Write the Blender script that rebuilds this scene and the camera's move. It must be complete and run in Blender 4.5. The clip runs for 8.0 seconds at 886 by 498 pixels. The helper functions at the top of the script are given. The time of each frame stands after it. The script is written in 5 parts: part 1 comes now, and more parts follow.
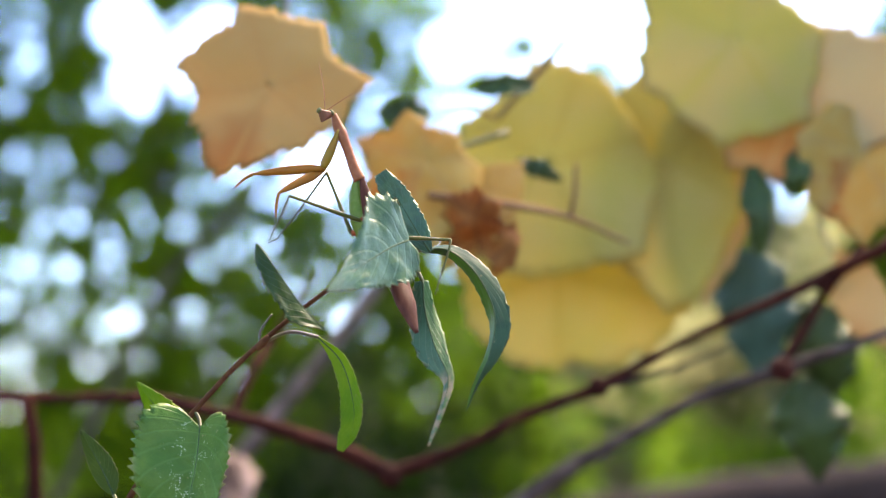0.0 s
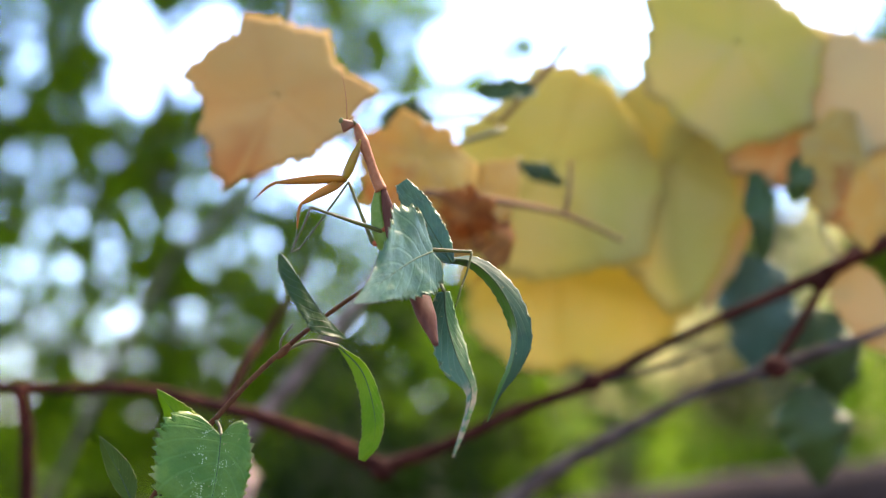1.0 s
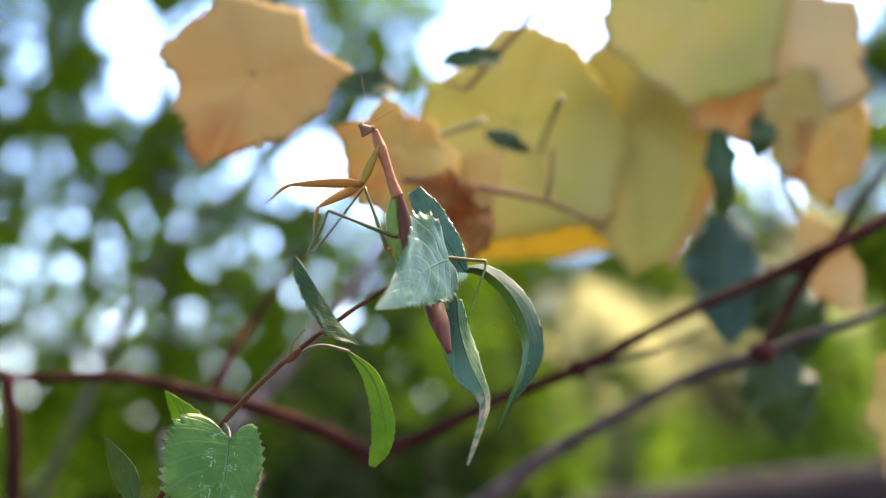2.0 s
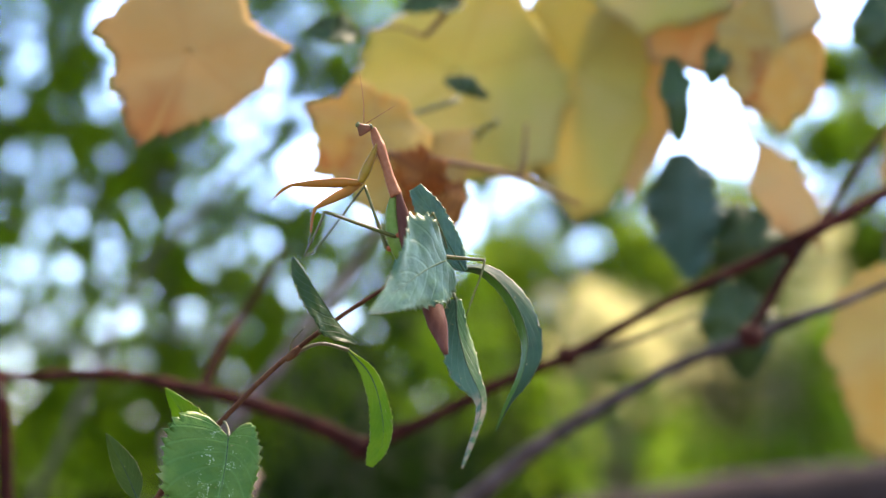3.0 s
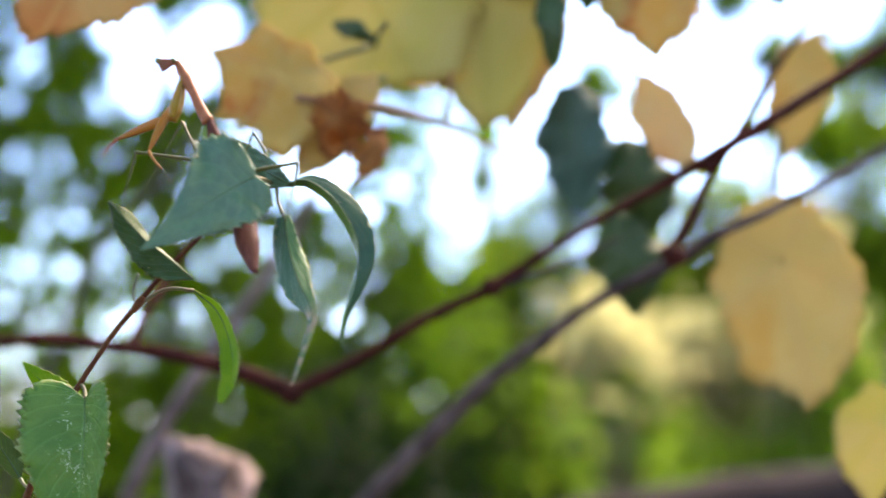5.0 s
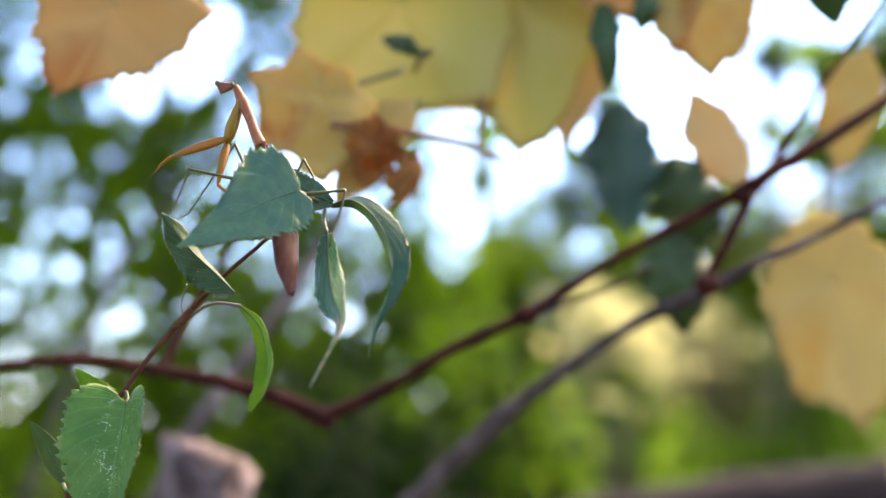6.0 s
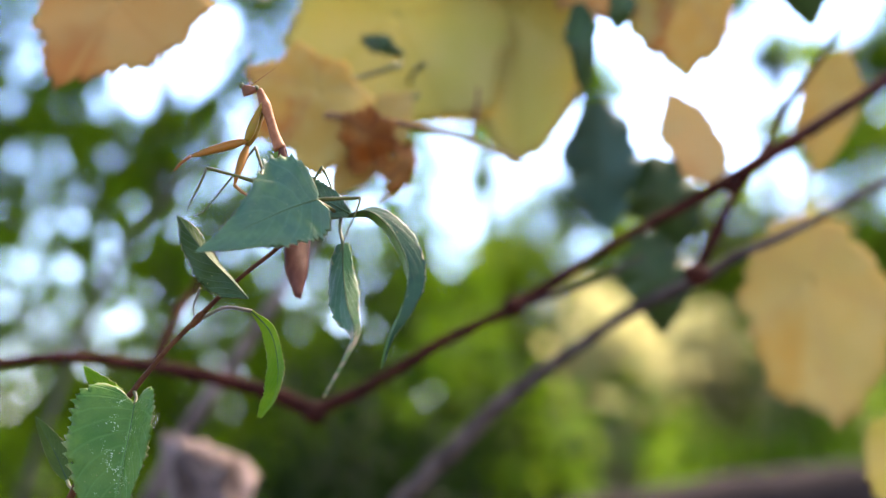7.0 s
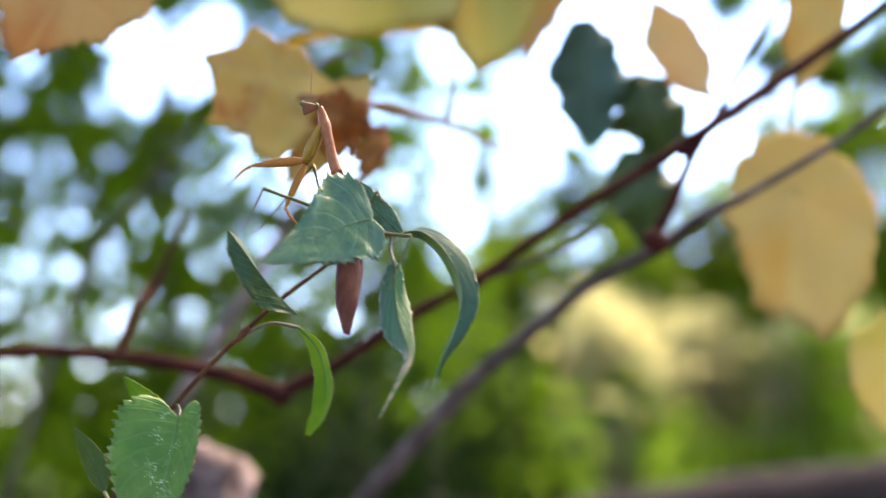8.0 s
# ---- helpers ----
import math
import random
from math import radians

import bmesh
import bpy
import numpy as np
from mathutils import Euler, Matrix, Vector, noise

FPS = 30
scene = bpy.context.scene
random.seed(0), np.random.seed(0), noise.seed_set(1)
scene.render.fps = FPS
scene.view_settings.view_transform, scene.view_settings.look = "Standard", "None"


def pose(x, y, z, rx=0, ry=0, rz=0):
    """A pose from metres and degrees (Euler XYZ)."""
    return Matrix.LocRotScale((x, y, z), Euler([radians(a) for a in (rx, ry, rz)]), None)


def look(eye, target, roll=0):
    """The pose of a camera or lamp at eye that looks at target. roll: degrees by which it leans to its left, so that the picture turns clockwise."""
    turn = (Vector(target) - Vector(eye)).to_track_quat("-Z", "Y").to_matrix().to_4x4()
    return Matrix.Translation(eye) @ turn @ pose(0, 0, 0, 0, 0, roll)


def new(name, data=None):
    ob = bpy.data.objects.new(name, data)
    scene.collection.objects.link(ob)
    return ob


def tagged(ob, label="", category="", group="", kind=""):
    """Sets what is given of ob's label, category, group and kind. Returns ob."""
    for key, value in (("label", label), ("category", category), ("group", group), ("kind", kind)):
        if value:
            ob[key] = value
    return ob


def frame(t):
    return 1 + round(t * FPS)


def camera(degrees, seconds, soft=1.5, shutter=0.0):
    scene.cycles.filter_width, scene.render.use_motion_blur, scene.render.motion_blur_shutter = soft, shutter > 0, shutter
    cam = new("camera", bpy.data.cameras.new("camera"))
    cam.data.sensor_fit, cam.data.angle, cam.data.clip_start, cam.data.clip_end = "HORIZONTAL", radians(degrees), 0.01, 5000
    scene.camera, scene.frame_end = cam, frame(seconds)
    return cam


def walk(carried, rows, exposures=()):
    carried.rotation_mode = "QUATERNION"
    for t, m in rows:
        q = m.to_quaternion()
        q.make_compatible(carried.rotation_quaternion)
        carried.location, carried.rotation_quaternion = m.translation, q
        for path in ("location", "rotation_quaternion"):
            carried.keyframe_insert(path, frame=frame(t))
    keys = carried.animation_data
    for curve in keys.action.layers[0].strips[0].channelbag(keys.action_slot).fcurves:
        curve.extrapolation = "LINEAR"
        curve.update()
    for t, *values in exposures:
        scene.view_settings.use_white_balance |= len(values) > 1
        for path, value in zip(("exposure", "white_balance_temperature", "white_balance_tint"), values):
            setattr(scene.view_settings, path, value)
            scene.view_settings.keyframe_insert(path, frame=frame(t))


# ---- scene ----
cam = camera(35.0, 8.0, soft=1.25, shutter=0.5)
walk(cam, [(0.0, pose(0, 0, 1.3, 98.6, 0, 0)), (8.0, pose(0, 0, 1.3, 98.6, 0, 0))], exposures=[(0.0, 3.78, 7150, 26), (8.0, 3.78, 7150, 26)])
cam.data.dof.use_dof = True
cam.data.dof.focus_distance = 0.505
cam.data.dof.aperture_fstop = 4.5

# ---------- daylight ----------
world = bpy.data.worlds.new("sky")
scene.world = world
world.use_nodes = True
wn = world.node_tree
sky = wn.nodes.new("ShaderNodeTexSky")
sky.sky_type, sky.sun_disc = "NISHITA", False
sky.sun_elevation, sky.sun_rotation = radians(52), radians(40)
sky.dust_density = 0.1
sky.ozone_density = 6.0
wn.nodes["Background"].inputs["Strength"].default_value = 0.10
wn.links.new(sky.outputs["Color"], wn.nodes["Background"].inputs["Color"])
sun_data = bpy.data.lights.new("sun", "SUN")
sun_data.energy, sun_data.angle, sun_data.color = 3.2, radians(40), (1.0, 0.9, 0.68)
sun = new("sun", sun_data)
sun.matrix_world = look((6.4, 7.7, 1.3 + 12.8), (0, 0, 1.3))


# ---------- materials ----------
def nodes(name):
    m = bpy.data.materials.new(name)
    m.use_nodes = True
    nt = m.node_tree
    return m, nt, nt.nodes["Principled BSDF"], nt.nodes["Material Output"]


def add(nt, kind, **values):
    n = nt.nodes.new(kind)
    for key, value in values.items():
        n.inputs[key.replace("_", " ")].default_value = value
    return n


def math_node(nt, op, a, b=None):
    n = nt.nodes.new("ShaderNodeMath")
    n.operation = op
    for i, v in enumerate((a, b)):
        if v is None:
            continue
        if isinstance(v, (int, float)):
            n.inputs[i].default_value = v
        else:
            nt.links.new(v, n.inputs[i])
    return n.outputs[0]


def mix_colour(nt, fac, a, b, blend="MIX"):
    n = nt.nodes.new("ShaderNodeMix")
    n.data_type, n.blend_type = "RGBA", blend
    for slot, v in ((0, fac), (6, a), (7, b)):
        if isinstance(v, (int, float)):
            n.inputs[slot].default_value = v
        elif isinstance(v, tuple):
            n.inputs[slot].default_value = (*v, 1)
        else:
            nt.links.new(v, n.inputs[slot])
    return n.outputs[2]


def ramp(nt, fac, lo, hi):
    n = nt.nodes.new("ShaderNodeMapRange")
    n.interpolation_type = "SMOOTHSTEP"
    n.inputs[1].default_value, n.inputs[2].default_value = lo, hi
    nt.links.new(fac, n.inputs[0])
    return n.outputs[0]


def noise_tex(nt, scale, detail=4.0, vector=None):
    n = add(nt, "ShaderNodeTexNoise", Scale=scale, Detail=detail)
    if vector is None:
        vector = nt.nodes.new("ShaderNodeTexCoord").outputs["Object"]
    nt.links.new(vector, n.inputs["Vector"])
    return n.outputs["Fac"]


def bump(nt, shader, height, strength, distance):
    b = add(nt, "ShaderNodeBump", Strength=strength, Distance=distance)
    nt.links.new(height, b.inputs["Height"])
    nt.links.new(b.outputs["Normal"], shader.inputs["Normal"])
    return b.outputs["Normal"]


def leaf_material(name, colour, patch, vein, spot=None, gloss=0.45, glow=0.35, through_colour=None, rows=9.0, slant=0.32, palmate=False, dry=None, specks=False, patch_scale=60.0, shine=0.3, wear=(0.16, 0.15, 0.055), inner=None, relief=0.0003):
    """A leaf: blotched tissue, pale ribs laid out by the blade's own coordinates, light that comes through."""
    m, nt, shader, out = nodes(name)
    uv = nt.nodes.new("ShaderNodeUVMap")
    split = nt.nodes.new("ShaderNodeSeparateXYZ")
    nt.links.new(uv.outputs[0], split.inputs[0])
    u, v = split.outputs[0], split.outputs[1]
    side = math_node(nt, "ABSOLUTE", math_node(nt, "SUBTRACT", v, 0.5))
    if palmate:
        phase = math_node(nt, "MULTIPLY", u, rows)
        width = math_node(nt, "DIVIDE", 0.02, math_node(nt, "ADD", v, 0.2))
        lateral = math_node(nt, "ABSOLUTE", math_node(nt, "SUBTRACT", math_node(nt, "FRACT", phase), 0.5))
        rib = math_node(nt, "LESS_THAN", lateral, math_node(nt, "ADD", width, 0.01))
        fine = ramp(nt, lateral, 0.25, 0.0)
    else:
        phase = math_node(nt, "MULTIPLY", math_node(nt, "SUBTRACT", u, math_node(nt, "MULTIPLY", side, slant * 2)), rows)
        lateral = math_node(nt, "ABSOLUTE", math_node(nt, "SUBTRACT", math_node(nt, "FRACT", phase), 0.5))
        fine = ramp(nt, lateral, 0.13, 0.01)
        mid = ramp(nt, side, 0.022, 0.006)
        rib = math_node(nt, "MAXIMUM", mid, math_node(nt, "MULTIPLY", fine, 0.4))
    blotch = ramp(nt, noise_tex(nt, patch_scale, 5.0), 0.4, 0.62)
    tissue = mix_colour(nt, blotch, colour, patch)
    # one half of the blade, split at the midrib, takes a second colour
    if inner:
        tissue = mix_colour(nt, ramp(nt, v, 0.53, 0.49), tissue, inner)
    if palmate:
        tissue = mix_colour(nt, math_node(nt, "MULTIPLY", fine, 0.4), tissue, vein)
    grain = noise_tex(nt, 1400.0, 2.0)
    tissue = mix_colour(nt, math_node(nt, "MULTIPLY", grain, 0.35), tissue, tuple(c * 0.55 for c in colour))
    if spot:
        tissue = mix_colour(nt, ramp(nt, noise_tex(nt, patch_scale * 0.45, 3.0), 0.58, 0.68), tissue, spot)
    if specks:
        cells = add(nt, "ShaderNodeTexVoronoi", Scale=1500.0)
        nt.links.new(nt.nodes.new("ShaderNodeTexCoord").outputs["Object"], cells.inputs["Vector"])
        near_rib = math_node(nt, "MULTIPLY", ramp(nt, noise_tex(nt, 190.0, 2.0), 0.5, 0.6), ramp(nt, side, 0.3, 0.12))
        dots = math_node(nt, "MULTIPLY", math_node(nt, "LESS_THAN", cells.outputs["Distance"], 0.28), near_rib)
        tissue = mix_colour(nt, dots, tissue, (0.4, 0.43, 0.29))
    if dry:
        withered = math_node(nt, "MULTIPLY", ramp(nt, u, dry, dry + 0.12), ramp(nt, noise_tex(nt, 300.0, 3.0), 0.35, 0.55))
        tissue = mix_colour(nt, withered, tissue, (0.22, 0.155, 0.085))
    rim = ramp(nt, v, 0.9, 1.0) if palmate else ramp(nt, side, 0.40, 0.5)
    worn = math_node(nt, "MULTIPLY", rim, ramp(nt, noise_tex(nt, patch_scale * 2.2, 3.0), 0.42, 0.6))
    tissue = mix_colour(nt, math_node(nt, "MULTIPLY", worn, 0.25 if palmate else 0.7), tissue, wear)
    flecks = ramp(nt, noise_tex(nt, patch_scale * 6, 2.0), 0.70, 0.76)
    tissue = mix_colour(nt, math_node(nt, "MULTIPLY", flecks, 0.6), tissue, wear)
    colour_out = mix_colour(nt, math_node(nt, "MULTIPLY", rib, 0.75), tissue, vein)
    nt.links.new(colour_out, shader.inputs["Base Color"])
    nt.links.new(math_node(nt, "ADD", gloss - 0.1, math_node(nt, "MULTIPLY", noise_tex(nt, patch_scale * 1.6, 3.0), 0.25)), shader.inputs["Roughness"])
    shader.inputs["Specular IOR Level"].default_value = shine
    pucker = add(nt, "ShaderNodeTexVoronoi", Scale=480.0)
    pucker.feature = "SMOOTH_F1"
    nt.links.new(nt.nodes.new("ShaderNodeTexCoord").outputs["Object"], pucker.inputs["Vector"])
    height = math_node(nt, "ADD", math_node(nt, "MULTIPLY", fine, -0.45), math_node(nt, "MULTIPLY", grain, 0.4))
    height = math_node(nt, "SUBTRACT", height, math_node(nt, "MULTIPLY", pucker.outputs["Distance"], 0.8))
    normal = bump(nt, shader, height, 0.5, relief)
    glass = nt.nodes.new("ShaderNodeBsdfTranslucent")
    if through_colour:
        nt.links.new(mix_colour(nt, 0.6, colour_out, through_colour), glass.inputs["Color"])
    else:
        nt.links.new(colour_out, glass.inputs["Color"])
    nt.links.new(normal, glass.inputs["Normal"])
    mixed = nt.nodes.new("ShaderNodeMixShader")
    mixed.inputs[0].default_value = glow
    nt.links.new(shader.outputs[0], mixed.inputs[1])
    nt.links.new(glass.outputs[0], mixed.inputs[2])
    nt.links.new(mixed.outputs[0], out.inputs["Surface"])
    return m


def rough_material(name, colour, other, scale, roughness=0.7, relief=0.001, strength=0.6, stretch=(1, 1, 1), fine=6.0, spec=0.3):
    m, nt, shader, out = nodes(name)
    mapping = add(nt, "ShaderNodeMapping", Scale=stretch)
    nt.links.new(nt.nodes.new("ShaderNodeTexCoord").outputs["Object"], mapping.inputs["Vector"])
    big = noise_tex(nt, scale, 5.0, mapping.outputs[0])
    small = noise_tex(nt, scale * fine, 4.0, mapping.outputs[0])
    c = mix_colour(nt, ramp(nt, big, 0.36, 0.64), colour, other)
    c = mix_colour(nt, math_node(nt, "MULTIPLY", small, 0.45), c, tuple(k * 0.45 for k in colour))
    nt.links.new(c, shader.inputs["Base Color"])
    shader.inputs["Roughness"].default_value = roughness
    shader.inputs["Specular IOR Level"].default_value = spec
    bump(nt, shader, math_node(nt, "ADD", big, small), strength, relief)
    return m


def crown_material(name, dark, light, glow=0.35):
    m, nt, shader, out = nodes(name)
    geo = nt.nodes.new("ShaderNodeNewGeometry")
    c = mix_colour(nt, geo.outputs["Random Per Island"], dark, light)
    c = mix_colour(nt, math_node(nt, "MULTIPLY", ramp(nt, noise_tex(nt, 1.3, 3.0), 0.4, 0.65), 0.6), c, tuple(k * 0.55 for k in dark))
    nt.links.new(c, shader.inputs["Base Color"])
    shader.inputs["Roughness"].default_value = 0.6
    shader.inputs["Specular IOR Level"].default_value = 0.04
    glass = nt.nodes.new("ShaderNodeBsdfTranslucent")
    nt.links.new(c, glass.inputs["Color"])
    mixed = nt.nodes.new("ShaderNodeMixShader")
    mixed.inputs[0].default_value = glow
    nt.links.new(shader.outputs[0], mixed.inputs[1])
    nt.links.new(glass.outputs[0], mixed.inputs[2])
    nt.links.new(mixed.outputs[0], out.inputs["Surface"])
    return m


M_GREYGREEN = leaf_material("grey_green_leaf", (0.0242, 0.0735, 0.0282), (0.038, 0.0952, 0.0339), (0.044, 0.105, 0.05), gloss=0.33, glow=0.26, rows=8, patch_scale=170, shine=0.32, relief=0.00035)
M_OLIVE = leaf_material("small_olive_leaf", (0.04, 0.075, 0.01), (0.055, 0.095, 0.014), (0.07, 0.11, 0.02), gloss=0.5, glow=0.4, rows=9, patch_scale=110, shine=0.12)
# blue-green on one half, brighter green on the other, alike on both faces
M_ARCH = leaf_material("leaf_with_two_tone_halves", (0.0148, 0.0499, 0.0238), (0.0222, 0.0625, 0.0265), (0.0266, 0.0695, 0.028), gloss=0.45, glow=0.35, rows=10, patch_scale=110, spot=(0.0296, 0.0415, 0.0195), shine=0.16, inner=(0.0385, 0.104, 0.00336), relief=0.0002)
M_GREEN = leaf_material("mid_green_leaf", (0.0354, 0.0969, 0.0104), (0.0573, 0.12, 0.0146), (0.0678, 0.146, 0.0313), gloss=0.45, glow=0.22, rows=9, specks=True, patch_scale=80, shine=0.14, relief=0.0006)
# lime base colour: part of the light through the leaf is painted in
M_LIME = leaf_material("green_leaf_painted_backlit", (0.0872, 0.181, 0.00293), (0.125, 0.213, 0.00488), (0.125, 0.213, 0.00981), gloss=0.5, glow=0.58, rows=10, patch_scale=80, shine=0.12)
M_DRYTIP = leaf_material("leaf_with_dry_tip", (0.0459, 0.115, 0.0229), (0.0574, 0.13, 0.0306), (0.0918, 0.13, 0.0688), gloss=0.42, glow=0.36, rows=10, patch_scale=90, spot=(0.0612, 0.0842, 0.0306), shine=0.28, inner=(0.0321, 0.0918, 0.0459), dry=0.52, relief=0.0005)
M_SILVER = leaf_material("folded_green_leaf", (0.0161, 0.0446, 0.00893), (0.0224, 0.0536, 0.0111), (0.0446, 0.0714, 0.0402), gloss=0.4, glow=0.3, rows=9, patch_scale=120, shine=0.15, inner=(0.0224, 0.0581, 0.00535), relief=0.0003)
M_TAN = leaf_material("tan_autumn_leaf", (0.33, 0.224, 0.0701), (0.353, 0.252, 0.091), (0.291, 0.191, 0.0632), spot=(0.242, 0.126, 0.0385), gloss=0.7, shine=0.1, glow=0.5, rows=5, palmate=True, patch_scale=28, wear=(0.194, 0.0931, 0.0281), through_colour=(0.389, 0.196, 0.034))
M_OCHRE = leaf_material("ochre_autumn_leaf", (0.369, 0.235, 0.0502), (0.383, 0.282, 0.0821), (0.293, 0.204, 0.0678), spot=(0.251, 0.097, 0.0226), gloss=0.7, shine=0.1, glow=0.52, rows=5, palmate=True, patch_scale=85, wear=(0.192, 0.0877, 0.0283), through_colour=(0.413, 0.211, 0.0182))
M_GOLD = leaf_material("golden_autumn_leaf", (0.363, 0.25, 0.0707), (0.377, 0.287, 0.113), (0.302, 0.198, 0.0565), gloss=0.7, shine=0.1, glow=0.52, rows=5, palmate=True, patch_scale=42, wear=(0.198, 0.0851, 0.0236), through_colour=(0.426, 0.274, 0.0228))
M_YELLOW = leaf_material("yellow_autumn_leaf", (0.364, 0.326, 0.0705), (0.401, 0.337, 0.104), (0.295, 0.256, 0.0564), gloss=0.7, shine=0.1, glow=0.5, rows=5, palmate=True, patch_scale=18, wear=(0.212, 0.119, 0.0378), through_colour=(0.4, 0.305, 0.0228))
M_LEMON = leaf_material("greenish_yellow_leaf", (0.348, 0.307, 0.0687), (0.36, 0.29, 0.106), (0.296, 0.264, 0.058), gloss=0.7, shine=0.1, glow=0.5, rows=5, palmate=True, patch_scale=18, wear=(0.189, 0.106, 0.0422), through_colour=(0.392, 0.332, 0.0255))
M_PALE = leaf_material("pale_buff_leaf", (0.339, 0.283, 0.135), (0.33, 0.255, 0.125), (0.311, 0.245, 0.12), spot=(0.259, 0.141, 0.0603), gloss=0.7, shine=0.1, glow=0.5, rows=5, palmate=True, patch_scale=18, wear=(0.169, 0.0942, 0.0302), through_colour=(0.395, 0.274, 0.0912))
M_BUFF = leaf_material("buff_autumn_leaf", (0.332, 0.269, 0.0869), (0.35, 0.296, 0.114), (0.295, 0.224, 0.0869), spot=(0.287, 0.197, 0.0515), gloss=0.7, shine=0.1, glow=0.52, rows=5, palmate=True, patch_scale=26, wear=(0.188, 0.098, 0.0317), through_colour=(0.389, 0.274, 0.051))
M_RUST = leaf_material("rust_withered_leaf", (0.188, 0.066, 0.0141), (0.245, 0.103, 0.0236), (0.103, 0.033, 0.0141), gloss=0.7, shine=0.1, glow=0.5, rows=5, palmate=True, patch_scale=60, wear=(0.141, 0.066, 0.0236))
M_DUSK = leaf_material("dark_blue_green_leaf", (0.0211, 0.0672, 0.0509), (0.027, 0.0806, 0.0594), (0.033, 0.0874, 0.0622), gloss=0.5, glow=0.3, rows=8, patch_scale=30)
M_DEEP = leaf_material("deep_green_leaf", (0.0165, 0.0401, 0.00565), (0.0236, 0.0542, 0.00754), (0.0283, 0.0565, 0.00942), gloss=0.5, glow=0.35, rows=8, patch_scale=30)
M_TWIG = rough_material("red_brown_twig_bark", (0.0413, 0.015, 0.00525), (0.075, 0.0315, 0.0112), 260, 0.7, 0.0004, 0.7, fine=5, spec=0.06)
M_SPRIG = rough_material("thin_brown_sprig", (0.1, 0.05, 0.022), (0.14, 0.075, 0.035), 200, 0.8, 0.0003, 0.5, spec=0.08)
M_RIB = rough_material("pale_leaf_rib", (0.0254, 0.0511, 0.017), (0.0368, 0.0654, 0.0198), 300, 0.6, 0.0001, 0.3, spec=0.1)
M_PETIOLE = rough_material("leaf_stalk", (0.0519, 0.0612, 0.0153), (0.0767, 0.0612, 0.0261), 300, 0.5, 0.0002, 0.3, spec=0.2)
M_BRANCH = rough_material("dark_red_brown_bark", (0.0171, 0.00421, 0.00263), (0.0342, 0.00843, 0.00528), 60, 0.9, 0.002, 0.8, spec=0.05)
M_GREYBARK = rough_material("grey_bark", (0.0321, 0.0245, 0.0217), (0.0754, 0.0584, 0.0518), 45, 0.95, 0.002, 0.8, spec=0.04)
M_PALEBARK = rough_material("pale_mauve_bark", (0.155, 0.113, 0.101), (0.0506, 0.0339, 0.0289), 42, 0.8, 0.006, 1.0, spec=0.1)
M_STUMP = rough_material("flaking_stump_bark", (0.161, 0.118, 0.107), (0.0325, 0.0222, 0.0187), 38, 0.85, 0.008, 1.0, fine=4.0, spec=0.1)
M_MAUVE = rough_material("mauve_brown_bark", (0.0175, 0.0112, 0.00905), (0.028, 0.018, 0.0148), 14, 0.9, 0.01, 0.8, spec=0.1)
M_TRUNK = rough_material("dark_trunk_bark", (0.033, 0.0259, 0.0212), (0.0565, 0.0471, 0.0377), 12, 0.85, 0.02, 0.8)
M_EARTH = rough_material("brown_earth", (0.0471, 0.033, 0.0283), (0.0707, 0.0518, 0.0448), 1.2, 0.9, 0.03, 0.8)
M_BODY = rough_material("mantis_tan_cuticle", (0.16, 0.0525, 0.0176), (0.192, 0.07, 0.0286), 500, 0.5, 0.0001, 0.3, spec=0.1)
M_WING = rough_material("mantis_brown_wing", (0.0492, 0.0156, 0.0082), (0.0738, 0.0262, 0.0156), 350, 0.5, 0.0002, 0.5, stretch=(1, 1, 0.15), spec=0.06)
M_WINGEDGE = rough_material("mantis_green_wing_margin", (0.0553, 0.105, 0.0084), (0.078, 0.12, 0.0175), 400, 0.4, 0.0001, 0.3, spec=0.1)
M_FORE = rough_material("mantis_amber_foreleg", (0.187, 0.064, 0.0048), (0.162, 0.068, 0.008), 420, 0.45, 0.0001, 0.3, spec=0.1)
M_COXA = rough_material("mantis_olive_coxa", (0.153, 0.0935, 0.0085), (0.17, 0.085, 0.0102), 300, 0.38, 0.0001, 0.3, spec=0.1)
M_LEG = rough_material("mantis_olive_leg", (0.045, 0.055, 0.01), (0.065, 0.055, 0.014), 420, 0.4, 0.0001, 0.3, spec=0.1)
M_JOINT = rough_material("mantis_red_joint", (0.188, 0.053, 0.0176), (0.236, 0.0821, 0.0294), 420, 0.35, 0.0001, 0.3, spec=0.1)
M_HIP = rough_material("mantis_dark_red_joint", (0.17, 0.04, 0.012), (0.2, 0.055, 0.018), 420, 0.4, 0.0001, 0.3, spec=0.1)
M_SPINE = rough_material("mantis_dark_spine", (0.0589, 0.0206, 0.00882), (0.0821, 0.0294, 0.0118), 420, 0.45, 0.0001, 0.2, spec=0.1)
M_EYE = rough_material("mantis_eye", (0.08, 0.085, 0.025), (0.05, 0.05, 0.015), 600, 0.6, 0.0001, 0.2, spec=0.12)
M_FACE = rough_material("mantis_face", (0.117, 0.0321, 0.0118), (0.0828, 0.0299, 0.00833), 600, 0.55, 0.0001, 0.3, spec=0.15)
M_CROWN = crown_material("tree_foliage", (0.0352, 0.0891, 0.00271), (0.103, 0.194, 0.00434), 0.6)
M_HEDGE = crown_material("undergrowth_foliage", (0.0236, 0.0619, 0.00236), (0.0882, 0.159, 0.00471), 0.45)
# near-black leaf colours: the deep shade of the undergrowth is painted in
M_SHADEHEDGE = crown_material("shade_painted_foliage", (0.00321, 0.0102, 0.000638), (0.00832, 0.0224, 0.00096), 0.22)
